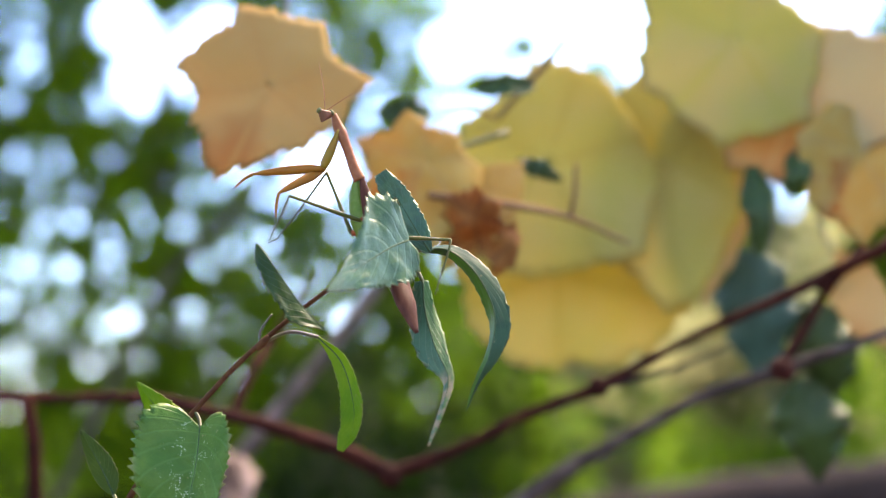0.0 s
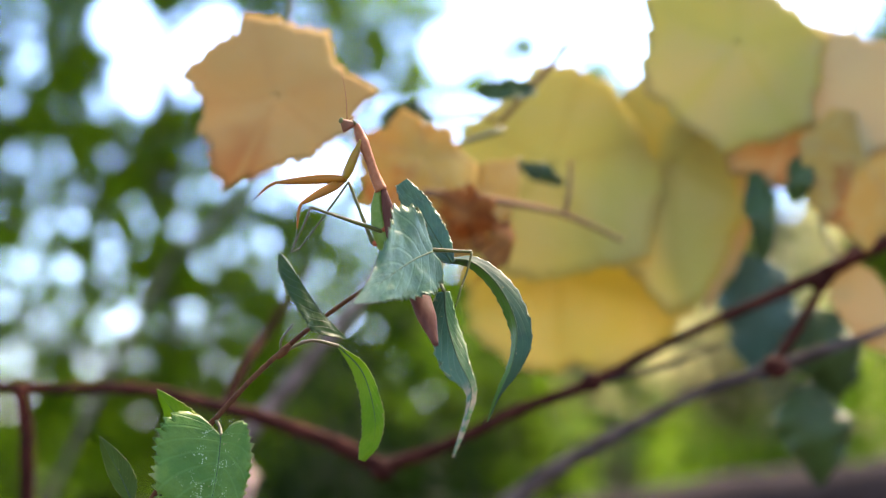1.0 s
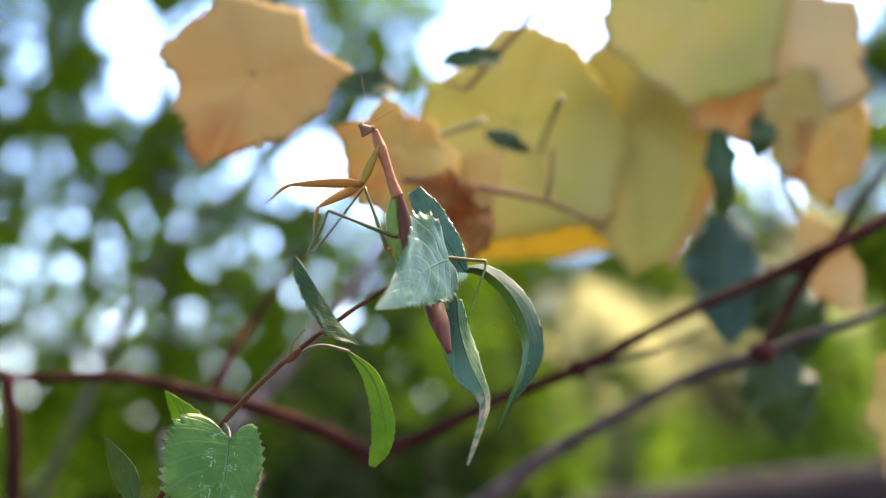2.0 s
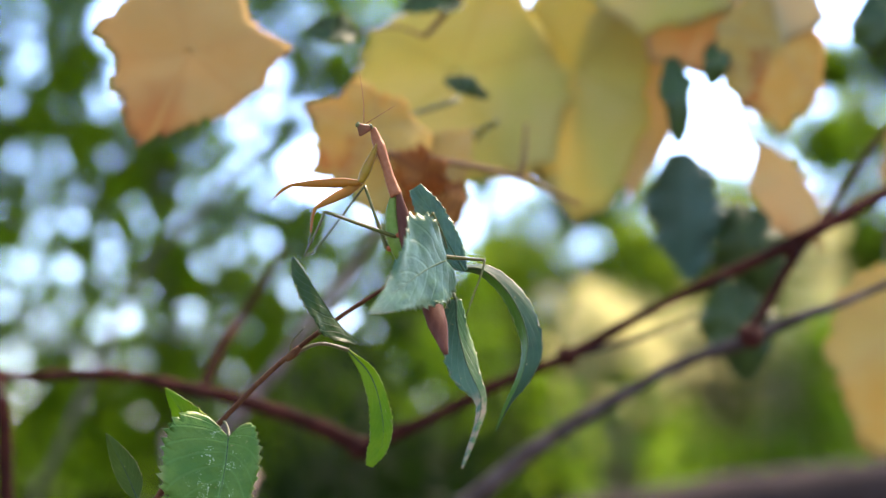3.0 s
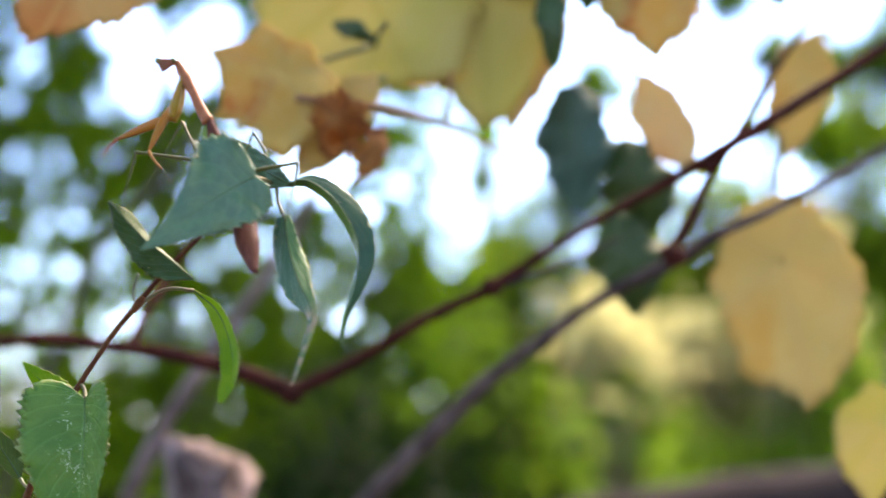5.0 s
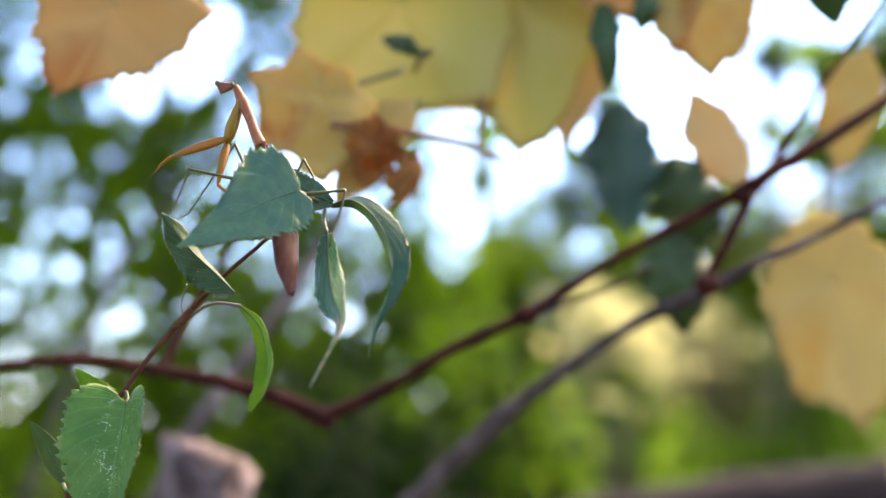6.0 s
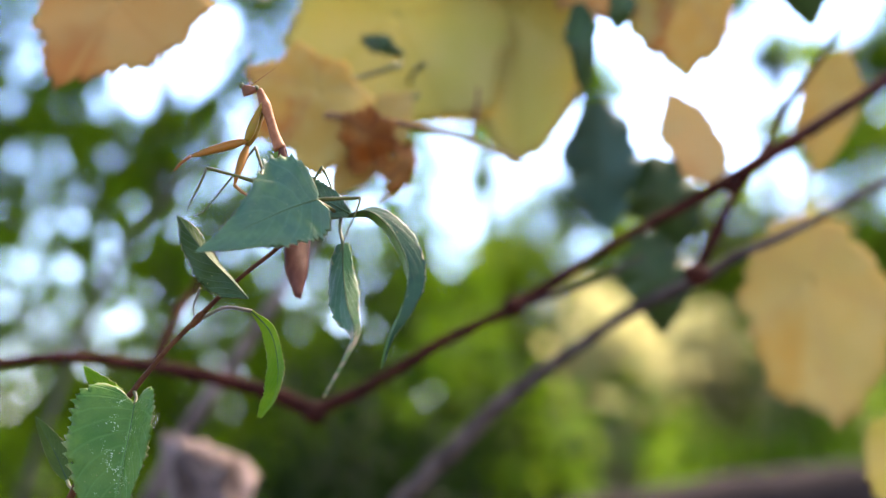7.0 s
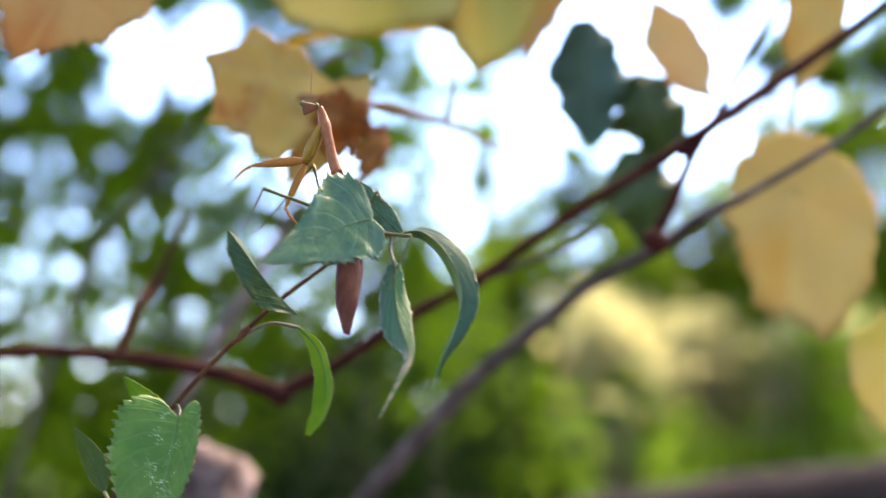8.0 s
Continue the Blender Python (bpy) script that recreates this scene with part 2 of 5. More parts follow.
# leaf colours raised so that sunlight on the bushes is part of the paint
M_SUNHEDGE = crown_material("sun_painted_foliage", (0.0811, 0.173, 0.00672), (0.188, 0.295, 0.0167), 0.45)
M_YELLOWBUSH = crown_material("yellowing_foliage", (0.393, 0.377, 0.152), (0.444, 0.435, 0.211), 0.7)
M_FRESH = crown_material("fresh_green_foliage", (0.073, 0.145, 0.00561), (0.179, 0.263, 0.0168), 0.55)


# ---------- shape helpers ----------
def part(name, bm, material, parent, label="", smooth=True):
    me = bpy.data.meshes.new(name)
    bm.to_mesh(me)
    bm.free()
    if smooth:
        me.polygons.foreach_set("use_smooth", [True] * len(me.polygons))
    me.materials.append(material)
    ob = new(name, me)
    ob.parent = parent
    if label:
        ob["label"] = label
    return ob


def thing(name, origin, label, category, group="", kind=""):
    ob = new(name)
    ob.empty_display_size = 0.02
    ob.matrix_world = Matrix.Translation(origin)
    return tagged(ob, label, category, group, kind)


def spline(points, n):
    """n + 1 places on a smooth curve through the points."""
    p = [Vector(q) for q in points]
    if len(p) == 2:
        return [p[0].lerp(p[1], i / n) for i in range(n + 1)]
    p = [2 * p[0] - p[1]] + p + [2 * p[-1] - p[-2]]
    spans, out = len(p) - 3, []
    for i in range(n + 1):
        s = min(i / n * spans, spans - 1e-6)
        k, t = int(s), s - int(s)
        a, b, c, d = p[k:k + 4]
        out.append(0.5 * (2 * b + (c - a) * t + (2 * a - 5 * b + 4 * c - d) * t * t + (3 * b - a - 3 * c + d) * t ** 3))
    return out


def lerp_list(values, t):
    if isinstance(values, (int, float)):
        return values
    s = min(max(t, 0.0), 1.0) * (len(values) - 1)
    k = min(int(s), len(values) - 2)
    return values[k] + (values[k + 1] - values[k]) * (s - k)


def tube(bm, points, radii, sides=8, n=None, flat=1.0, flat_axis=(0, 1, 0), lumps=0.0, seed=0):
    """A round or flattened rod along a smooth curve, with radii that change on the way and closed ends."""
    n = n or max(4, 4 * (len(points) - 1))
    line = spline(points, n)
    rng, rings = random.Random(seed), []
    axis = Vector(flat_axis).normalized()
    for i, c in enumerate(line):
        t = (line[min(i + 1, n)] - line[max(i - 1, 0)]).normalized()
        b = axis - t * axis.dot(t)
        b = b.normalized() if b.length > 1e-5 else t.orthogonal().normalized()
        a = t.cross(b)
        r = lerp_list(radii, i / n)
        ring = []
        for k in range(sides):
            w = 2 * math.pi * k / sides
            rr = r * (1 + lumps * rng.uniform(-1, 1))
            ring.append(bm.verts.new(c + a * math.cos(w) * rr + b * math.sin(w) * rr * flat))
        rings.append(ring)
    for p, q in zip(rings, rings[1:]):
        for k in range(sides):
            bm.faces.new((p[k], p[(k + 1) % sides], q[(k + 1) % sides], q[k]))
    bm.faces.new(rings[0][::-1])
    bm.faces.new(rings[-1])
    return bm


def rod(*args, **kw):
    return tube(bmesh.new(), *args, **kw)


def ball(centre, radii, turn=(0, 0, 0), seg=14):
    bm = bmesh.new()
    bmesh.ops.create_uvsphere(bm, u_segments=seg, v_segments=seg * 2 // 3, radius=1)
    m = pose(*centre, *turn) @ Matrix.Diagonal((*radii, 1))
    bmesh.ops.transform(bm, matrix=m, verts=bm.verts)
    return bm


def profile(kind, u):
    """Half the width of a blade, 0 to 1, along its rib."""
    if kind == "round":
        return math.sin(math.pi * u ** 0.68) ** 0.9
    return math.sin(math.pi * u ** 0.8) ** 0.85


def blade(spine, across, half, fold=(0.0, 0.0), kind="oval", teeth=16, bite=0.09, curl=0.0, twist=0.0, wave=0.0, n=84, m=9, lean=0.0, crinkle=0.0, pleat=0.004, seed=1):
    """A toothed leaf blade about a curved rib: across is its sideways direction, half the two half-widths, fold how far
    each half is bent up out of the flat, in degrees."""
    bm = bmesh.new()
    uv = bm.loops.layers.uv.new("UVMap")
    line, rng = spline(spine, n), random.Random(seed)
    rows, coords = [], {}
    jag = [rng.uniform(0.7, 1.3) for _ in range(teeth * 2 + 3)]
    for i, c in enumerate(line):
        u = i / n
        t = (line[min(i + 1, n)] - line[max(i - 1, 0)]).normalized()
        a = Vector(across) - t * Vector(across).dot(t)
        a = (a.normalized() if a.length > 1e-4 else t.orthogonal().normalized())
        nrm = a.cross(t).normalized()
        if twist:
            q = Matrix.Rotation(radians(lerp_list(twist, u) if not isinstance(twist, (int, float)) else twist * u), 3, t)
            a, nrm = q @ a, q @ nrm
        row = []
        for j in range(-m, m + 1):
            v = j / m
            s = 0 if j < 0 else 1
            w = lerp_list(half[s], u) if not isinstance(half[s], (int, float)) else half[s] * profile(kind, u)
            tooth = (u * teeth) % 1.0
            edge = 1.0 - bite * jag[int(u * teeth) + s * teeth] * tooth if abs(j) == m else 1.0
            f = radians(lerp_list(fold[s], u))
            out = abs(v) * w * edge
            sign = -1 if j < 0 else 1
            rip = wave * w * math.sin(u * 19 + v * 2.0 + seed) * abs(v) ** 2
            ridge = -pleat * w * abs(math.sin(math.pi * 9 * (u - 0.32 * abs(v)))) * (1 if 0 < abs(j) < m else 0)
            rip += crinkle * w * noise.noise((u * 9, v * 4 + seed * 7, seed * 3.1)) * min(1, abs(v) * 3)
            p = c + a * sign * out * math.cos(f) + nrm * (out * math.sin(f) + curl * w * v * v + rip + ridge) - t * lean * (1 - u) ** 3 * abs(v) * w
            vert = bm.verts.new(p)
            coords[vert] = (u, 0.5 + 0.5 * v)
            row.append(vert)
        rows.append(row)
    for p, q in zip(rows, rows[1:]):
        for k in range(2 * m):
            f = bm.faces.new((p[k], p[k + 1], q[k + 1], q[k]))
            for loop in f.loops:
                loop[uv].uv = coords[loop.vert]
    return bm


def lobed(size, lobes, notch=0.0, teeth=3, bite=0.06, cup=0.1, droop=0.12, wave=0.05, seed=0, n=150, rings=9):
    """A vine leaf in the upright plane about the joint of its stalk. lobes: direction in degrees, counted from the right
    over the top, and length of each lobe; notch: how far the margin draws in between two lobes."""
    bm = bmesh.new()
    uv = bm.loops.layers.uv.new("UVMap")
    rng = random.Random(seed)
    lobes = sorted((a % 360, r) for a, r in lobes)
    count = len(lobes)
    notches = [n_ * rng.uniform(0.7, 1.3) for n_ in (notch if isinstance(notch, tuple) else (notch,) * count)]
    jag = [rng.uniform(0.2, 1.3) for _ in range(count * teeth + 1)]
    coords, loops, outline = {}, [], []
    for k in range(n):
        s = k / n * count
        i, x = int(s), s - int(s)
        (a0, r0), (a1, r1) = lobes[i], lobes[(i + 1) % count]
        span = radians((a1 - a0) % 360)
        w = span * x
        # the straight line from tip to tip, drawn in or bulging between them
        chord = r0 * r1 * math.sin(span) / (r0 * math.sin(w) + r1 * math.sin(span - w)) if span < 2.4 else r0 + (r1 - r0) * x
        edge = chord * (1 - notches[i] * math.sin(math.pi * x) ** 1.3)
        edge *= 1 - bite * jag[int(s * teeth)] * ((s * teeth) % 1.0)
        edge *= 1 + 0.1 * noise.noise((math.cos(radians(a0) + w) * 3, math.sin(radians(a0) + w) * 3, seed * 1.7))
        outline.append((radians(a0) + w, edge, ((s + 0.5) % count) / count))
    for r in range(rings + 1):
        q = max(r / rings, 0.004)
        ring = []
        for ang, edge, u in outline:
            rad = edge * q * size
            px, pz = rad * math.cos(ang), rad * math.sin(ang)
            d = rad / size
            py = cup * size * d * d - droop * size * max(0, -pz / size) ** 2
            py += wave * size * (math.sin(ang * 2 + seed) * d * d + 0.6 * noise.noise((px / size * 2.5, pz / size * 2.5, seed)))
            vert = bm.verts.new((px, py, pz))
            coords[vert] = (u, q)
            ring.append(vert)
        loops.append(ring)
    for p, q in zip(loops, loops[1:]):
        for k in range(n):
            f = bm.faces.new((p[k], p[(k + 1) % n], q[(k + 1) % n], q[k]))
            us = [coords[loop.vert][0] for loop in f.loops]
            for loop in f.loops:
                u, v = coords[loop.vert]
                loop[uv].uv = (u + 1 if max(us) - u > 0.5 else u, v)
    return bm


def thick(ob, depth):
    mod = ob.modifiers.new("thickness", "SOLIDIFY")
    mod.thickness, mod.offset = depth, 0.0
    return ob


def leaf_cloud(places, size, seed, aspect=0.6):
    """Many small folded leaves, one mesh."""
    rng = np.random.default_rng(seed)
    n = len(places)
    a = rng.normal(size=(n, 3))
    a /= np.linalg.norm(a, axis=1)[:, None]
    b = rng.normal(size=(n, 3))
    b -= a * (a * b).sum(1)[:, None]
    b /= np.linalg.norm(b, axis=1)[:, None]
    c = np.cross(a, b)
    s = (size * rng.uniform(0.6, 1.35, n))[:, None]
    p = np.asarray(places)
    verts = np.stack([p - a * s, p - a * s * 0.2 + b * s * aspect + c * s * 0.15, p + a * s * 1.1, p - a * s * 0.2 - b * s * aspect + c * s * 0.15], 1).reshape(-1, 3)
    faces = np.array([[0, 1, 2], [0, 2, 3]])[None] + 4 * np.arange(n)[:, None, None]
    me = bpy.data.meshes.new("leaves")
    me.from_pydata(verts.tolist(), [], faces.reshape(-1, 3).tolist())
    return me


def mesh_part(name, me, material, parent, label=""):
    me.materials.append(material)
    ob = new(name, me)
    ob.parent = parent
    if label:
        ob["label"] = label
    return ob


# ---------- ground ----------
def build_ground():
    bm = bmesh.new()
    n, half = 60, 60.0
    grid = []
    for i in range(n + 1):
        row = []
        for j in range(n + 1):
            x, y = ((2 * k / n - 1) for k in (i, j))
            x, y = half * x * abs(x), half * y * abs(y) + 6
            row.append(bm.verts.new((x, y, 0.05 * noise.noise((x * 0.5, y * 0.5, 0)))))
        grid.append(row)
    for i in range(n):
        for j in range(n):
            bm.faces.new((grid[i][j], grid[i + 1][j], grid[i + 1][j + 1], grid[i][j + 1]))
    # the sheet goes on flat to the horizon
    edge = [bm.verts.new((x * 2000, y * 2000, -0.3)) for x, y in ((-1, -1), (1, -1), (1, 1), (-1, 1))]
    corner = (grid[0][0], grid[n][0], grid[n][n], grid[0][n])
    for k in range(4):
        bm.faces.new((edge[k], edge[(k + 1) % 4], corner[(k + 1) % 4], corner[k]))
    ob = part("ground", bm, M_EARTH, None, smooth=False)
    tagged(ob, "brown bare earth of a woodland path", "ground", kind="structure")


build_ground()


# ---------- distant trees and undergrowth ----------
GAPS = [(-1.436, 2.161, 0.042), (-1.517, 1.702, 0.04), (-1.514, 2.772, 0.05), (-1.237, 2.58, 0.034), (-1.383, 2.37, 0.039), (-1.023, 2.328, 0.06), (-1.209, 2.099, 0.042), (-1.003, 1.997, 0.042), (-0.803, 1.722, 0.037), (-0.985, 1.742, 0.047), (-1.128, 1.813, 0.042), (-1.253, 1.632, 0.042), (-1.548, 2.391, 0.042), (-1.564, 1.854, 0.035), (-1.28, 1.823, 0.031), (-0.909, 1.552, 0.029), (-1.14, 1.552, 0.032)]
GAPS += [(-1.066, 1.452, 0.04), (-1.495, 1.652, 0.048), (-1.18, 1.854, 0.05), (-1.347, 1.976, 0.043), (-1.528, 1.492, 0.037), (-0.942, 2.751, 0.117), (-1.105, 2.665, 0.103), (-0.862, 2.858, 0.105), (-1.186, 2.901, 0.098), (-1.087, 2.729, 0.093), (-0.939, 2.623, 0.056), (-1.579, 2.602, 0.048), (-1.382, 2.858, 0.048), (-1.199, 2.391, 0.048), (-1.51, 2.923, 0.04), (-1.111, 2.203, 0.035), (-1.51, 1.997, 0.04), (-0.63, 2.708, 0.048), (-0.504, 2.559, 0.056), (-0.73, 2.517, 0.048)]
GAPS += [(-1.026, 2.772, 0.134), (-0.706, 2.349, 0.051), (-0.629, 2.079, 0.045), (-0.459, 2.349, 0.103), (-0.607, 2.58, 0.056), (-0.375, 2.12, 0.05), (-0.251, 1.956, 0.039), (0.002, 2.172, 0.035), (-0.194, 2.58, 0.04), (-0.295, 2.349, 0.056), (0.033, 2.794, 0.093), (-0.133, 2.794, 0.035), (-0.312, 1.884, 0.034), (-0.172, 2.286, 0.035)]


gap_dice = random.Random(77)
openings, GAPS = GAPS, []
for gx, gz, gr in openings:
    if gr > 0.07:
        GAPS.append((gx, gz, gr))
        continue
    GAPS.append((gx, gz, gr * 0.25))
    for _ in range(gap_dice.choice((1, 2, 2, 3))):
        a, d = gap_dice.uniform(0, 6.28), gap_dice.uniform(0.05, 0.14)
        GAPS.append((gx + d * math.cos(a), gz + d * math.sin(a), gap_dice.uniform(0.0, 0.007)))
GAPS += [(gap_dice.uniform(-1.72, -0.2), gap_dice.uniform(1.75, 3.0), gap_dice.uniform(0.0, 0.005)) for _ in range(110)]


GAPS += [(gap_dice.uniform(-1.7, -0.72), gap_dice.uniform(1.45, 1.8), gap_dice.uniform(0.0, 0.009)) for _ in range(34)]


HOLES = np.array(GAPS)


def in_gap(x, y, z, leaf=0.03):
    """Whether a place lies on the line of an opening, all of which are given on the plane five metres off."""
    k = 5.0 / max(y, 0.1)
    ax, az = x * k, 1.3 + (z - 1.3) * k
    return bool(((ax - HOLES[:, 0]) ** 2 + (az - HOLES[:, 1]) ** 2 < (HOLES[:, 2] + 0.6 * leaf * k) ** 2).any())


def tree(x, y, height, spread, low, count, leaf, seed, label, clumping=None):
    """A tree with a tapered trunk, limbs and a crown of separate leaves with openings in it."""
    rng = np.random.default_rng(seed)
    t = thing("tree", (x, y, 0), label, "tree", "trees behind the shrub")
    part("trunk", rod([(0, 0, -0.1), (0.05, 0.1, height * 0.3), (-0.05, 0, height * 0.65), (0, 0, height * 0.95)], [0.07, 0.055, 0.035, 0.012], 10), M_TRUNK, t)
    for k in range(9):
        z = low + (height - low) * k / 10
        w = rng.uniform(0, 2 * math.pi)
        end = (spread * 0.8 * math.cos(w), spread * 0.5 * math.sin(w), z + height * 0.12)
        part("limb", rod([(0, 0, z * 0.85), (end[0] * 0.5, end[1] * 0.5, z), end], [0.018, 0.011, 0.004], 7), M_TRUNK, t)
    p = []
    mid, tall = (low + height) / 2, (height - low) / 2
    clumps = []
    while len(clumps) < (clumping or max(24, count // 45)):
        q = rng.uniform(-1, 1, 3)
        if (q ** 2).sum() < 1.15:
            clumps.append((q[0] * spread, q[1] * spread * 0.55, mid + q[2] * tall))
    while len(p) < count:
        c = clumps[rng.integers(len(clumps))]
        q = np.array(c) + rng.normal(0, 1, 3) * spread * (0.06 if clumping else 0.1)
        if q[2] < 0.3 or in_gap(q[0] + x, q[1] + y, q[2], leaf):
            continue
        p.append(q)
    mesh_part("crown", leaf_cloud(p, leaf, seed), M_CROWN, t)
    return t


tree(-1.05, 5.3, 4.0, 1.15, 1.25, 24000, 0.03, 5, "leafy green tree with bright gaps in its crown")
tree(2.2, 9.0, 5.0, 1.4, 2.9, 4600, 0.04, 19, "airy green tree with loose clumps of leaves", 11)
tree(0.35, 9.6, 4.4, 0.75, 3.1, 2000, 0.04, 23, "airy green tree with loose clumps of leaves", 8)
tree(-2.6, 6.8, 4.6, 1.5, 1.0, 11000, 0.035, 6, "dense green tree with dappled crown")


def bush(x, y, wide, high, deep, count, leaf, seed, material, label, low=0.05):
    rng = np.random.default_rng(seed)
    b = thing("bush", (x, y, 0), label, "bush", "bushes of the undergrowth")
    for k in range(6):
        w = rng.uniform(-0.4, 0.4)
        part("stem", rod([(w * wide * 0.3, 0, -0.05), (w * wide * 0.7, 0.03, high * 0.45), (w * wide * 1.3, 0, high * 0.85)], [0.015, 0.01, 0.004], 6), M_TRUNK, b)
    p, clumps = [], []
    for k in range(max(12, count // 70)):
        a, r = rng.uniform(0, 2 * math.pi), math.sqrt(rng.uniform(0, 1))
        top = high * (1 - 0.35 * r * r) * rng.uniform(0.8, 1.08)
        clumps.append((r * math.cos(a) * wide, r * math.sin(a) * deep, rng.uniform(low, 1.0) * top))
    for k in range(count):
        c = clumps[rng.integers(len(clumps))]
        q = np.array(c) + rng.normal(0, 1, 3) * 0.11
        q[2] = max(q[2], 0.03)
        if not in_gap(q[0] + x, q[1] + y, q[2], leaf * 0.7):
            p.append(q)
    mesh_part("foliage", leaf_cloud(p, leaf, seed), material, b)
    return b


def unseen_shade_tree(x, y, radius, low, height, count, seed):
    """A tall tree beside or behind the camera, out of view, added only to shade what is seen."""
    rng = np.random.default_rng(seed)
    t = thing("tree", (x, y, 0), "unseen tall tree added to cast shade", "tree", "shade trees round the shrub")
    part("trunk", rod([(0, 0, -0.1), (0.06, 0.05, low * 0.7), (0, 0, height * 0.9)], [0.16, 0.12, 0.03], 12), M_TRUNK, t)
    for k in range(7):
        a = 2 * math.pi * k / 7 + rng.uniform(-0.3, 0.3)
        part("limb", rod([(0, 0, low * 0.85), (0.5 * radius * math.cos(a), 0.5 * radius * math.sin(a), low + 0.3), (0.9 * radius * math.cos(a), 0.9 * radius * math.sin(a), low + 0.9)], [0.06, 0.04, 0.012], 8), M_TRUNK, t)
    a, r = rng.uniform(0, 2 * math.pi, count), np.sqrt(rng.uniform(0, 1, count)) * radius
    z = low + (height - low) * rng.uniform(0, 1, count) * (1 - 0.5 * (r / radius) ** 2)
    mesh_part("crown", leaf_cloud(np.stack([r * np.cos(a), r * np.sin(a), z], 1), 0.13, seed), M_CROWN, t)


# three added trees that are never in view and only hold back light
unseen_shade_tree(-3.6, 1.2, 3.0, 3.2, 6.8, 2600, 65)
unseen_shade_tree(2.4, 5.4, 1.6, 3.9, 5.8, 1700, 67)
unseen_shade_tree(4.4, -0.6, 2.8, 3.6, 6.8, 2600, 64)

GREEN_LABEL = "bright green leafy bush of the undergrowth"
YELLOW_LABEL = "pale yellow autumn bush among green undergrowth"
# bushes in the near-black foliage have their shade in the leaf colour
bush(-3.2, 9.0, 1.0, 2.60, 0.6, 3200, 0.06, 21, M_SHADEHEDGE, GREEN_LABEL)
bush(-1.4, 8.4, 0.9, 2.27, 0.6, 3200, 0.06, 22, M_SHADEHEDGE, GREEN_LABEL)
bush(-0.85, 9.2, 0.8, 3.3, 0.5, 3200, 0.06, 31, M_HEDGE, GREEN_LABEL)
bush(-0.1, 8.6, 0.8, 2.8, 0.6, 3400, 0.06, 23, M_SHADEHEDGE, GREEN_LABEL)
bush(0.85, 9.4, 0.9, 3.72, 0.6, 8000, 0.06, 24, M_HEDGE, GREEN_LABEL)
bush(2.0, 10.0, 0.9, 3.95, 0.6, 9000, 0.065, 25, M_FRESH, GREEN_LABEL)
bush(3.1, 9.6, 0.9, 4.4, 0.6, 9000, 0.065, 28, M_FRESH, GREEN_LABEL)
bush(-0.2, 7.4, 0.7, 1.95, 0.4, 2200, 0.05, 29, M_SHADEHEDGE, "low undergrowth bush with shade painted into its leaves")
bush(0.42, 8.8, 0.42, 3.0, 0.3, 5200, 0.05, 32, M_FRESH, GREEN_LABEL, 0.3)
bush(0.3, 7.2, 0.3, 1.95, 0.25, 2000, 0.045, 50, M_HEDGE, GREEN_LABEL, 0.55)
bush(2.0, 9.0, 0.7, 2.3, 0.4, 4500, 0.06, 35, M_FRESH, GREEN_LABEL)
bush(-0.5, 6.4, 0.45, 1.8, 0.3, 1500, 0.045, 33, M_SHADEHEDGE, "low undergrowth bush with shade painted into its leaves")
bush(0.15, 6.8, 0.5, 1.75, 0.3, 1500, 0.045, 34, M_SHADEHEDGE, "low undergrowth bush with shade painted into its leaves")
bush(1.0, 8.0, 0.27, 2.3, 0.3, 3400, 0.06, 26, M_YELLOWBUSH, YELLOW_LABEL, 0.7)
bush(2.3, 8.2, 0.7, 2.3, 0.3, 2400, 0.05, 27, M_HEDGE, "light green low bush of the undergrowth", 0.5)
bush(-0.3, 4.3, 0.4, 1.9, 0.22, 3600, 0.03, 37, M_SHADEHEDGE, "low undergrowth bush with shade painted into its leaves")
# brightened leaf colour makes up for the shade that falls here
bush(0.7, 6.9, 0.45, 1.74, 0.25, 1800, 0.045, 36, M_SUNHEDGE, "low undergrowth bush with sunlight painted into its leaves")
bush(2.1, 7.9, 0.22, 2.5, 0.2, 1500, 0.05, 38, M_YELLOWBUSH, YELLOW_LABEL, 0.78)
bush(1.5, 8.3, 0.2, 2.1, 0.2, 1100, 0.05, 39, M_YELLOWBUSH, YELLOW_LABEL, 0.8)
# the sunny look of this bush comes from its raised leaf colour
bush(1.75, 7.6, 0.8, 2.21, 0.3, 3400, 0.05, 30, M_SUNHEDGE, "light green low bush of the undergrowth")
# the first four thickets also wear the foliage painted dark for shade
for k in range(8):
    bush(-6.4 + 1.8 * k, 13.0 + (k % 2), 1.3, 3.3 + 0.15 * k + 0.3 * (k % 2), 0.8, 3600, 0.09, 40 + k, M_SHADEHEDGE if k < 4 else M_HEDGE, "dark green thicket at the wood's edge")


# ---------- old tree whose low limb crosses the undergrowth ----------
def build_old_tree():
    t = thing("tree", (1.35, 2.3, 0), "old mauve-brown tree with one low bare limb", "tree")
    part("trunk", rod([(0, 0, -0.1), (0.03, 0.05, 1.2), (0.0, 0.1, 2.6), (0.1, 0.1, 4.5)], [0.16, 0.13, 0.11, 0.05], 16, 40, lumps=0.05, seed=3), M_MAUVE, t)
    root = Vector((1.35, 2.3, 0))
    part("limb", rod([(0, 0, 1.33), tuple(Vector((0.6935, 2.2317, 1.2555)) - root), tuple(Vector((0.4461, 2.1843, 1.2351)) - root), tuple(Vector((0.2246, 2.1375, 1.2099)) - root), tuple(Vector((-0.0692, 2.094, 1.1632)) - root)], [0.07, 0.05, 0.046, 0.036, 0.02], 14, 40, lumps=0.05, seed=4), M_MAUVE, t)


build_old_tree()


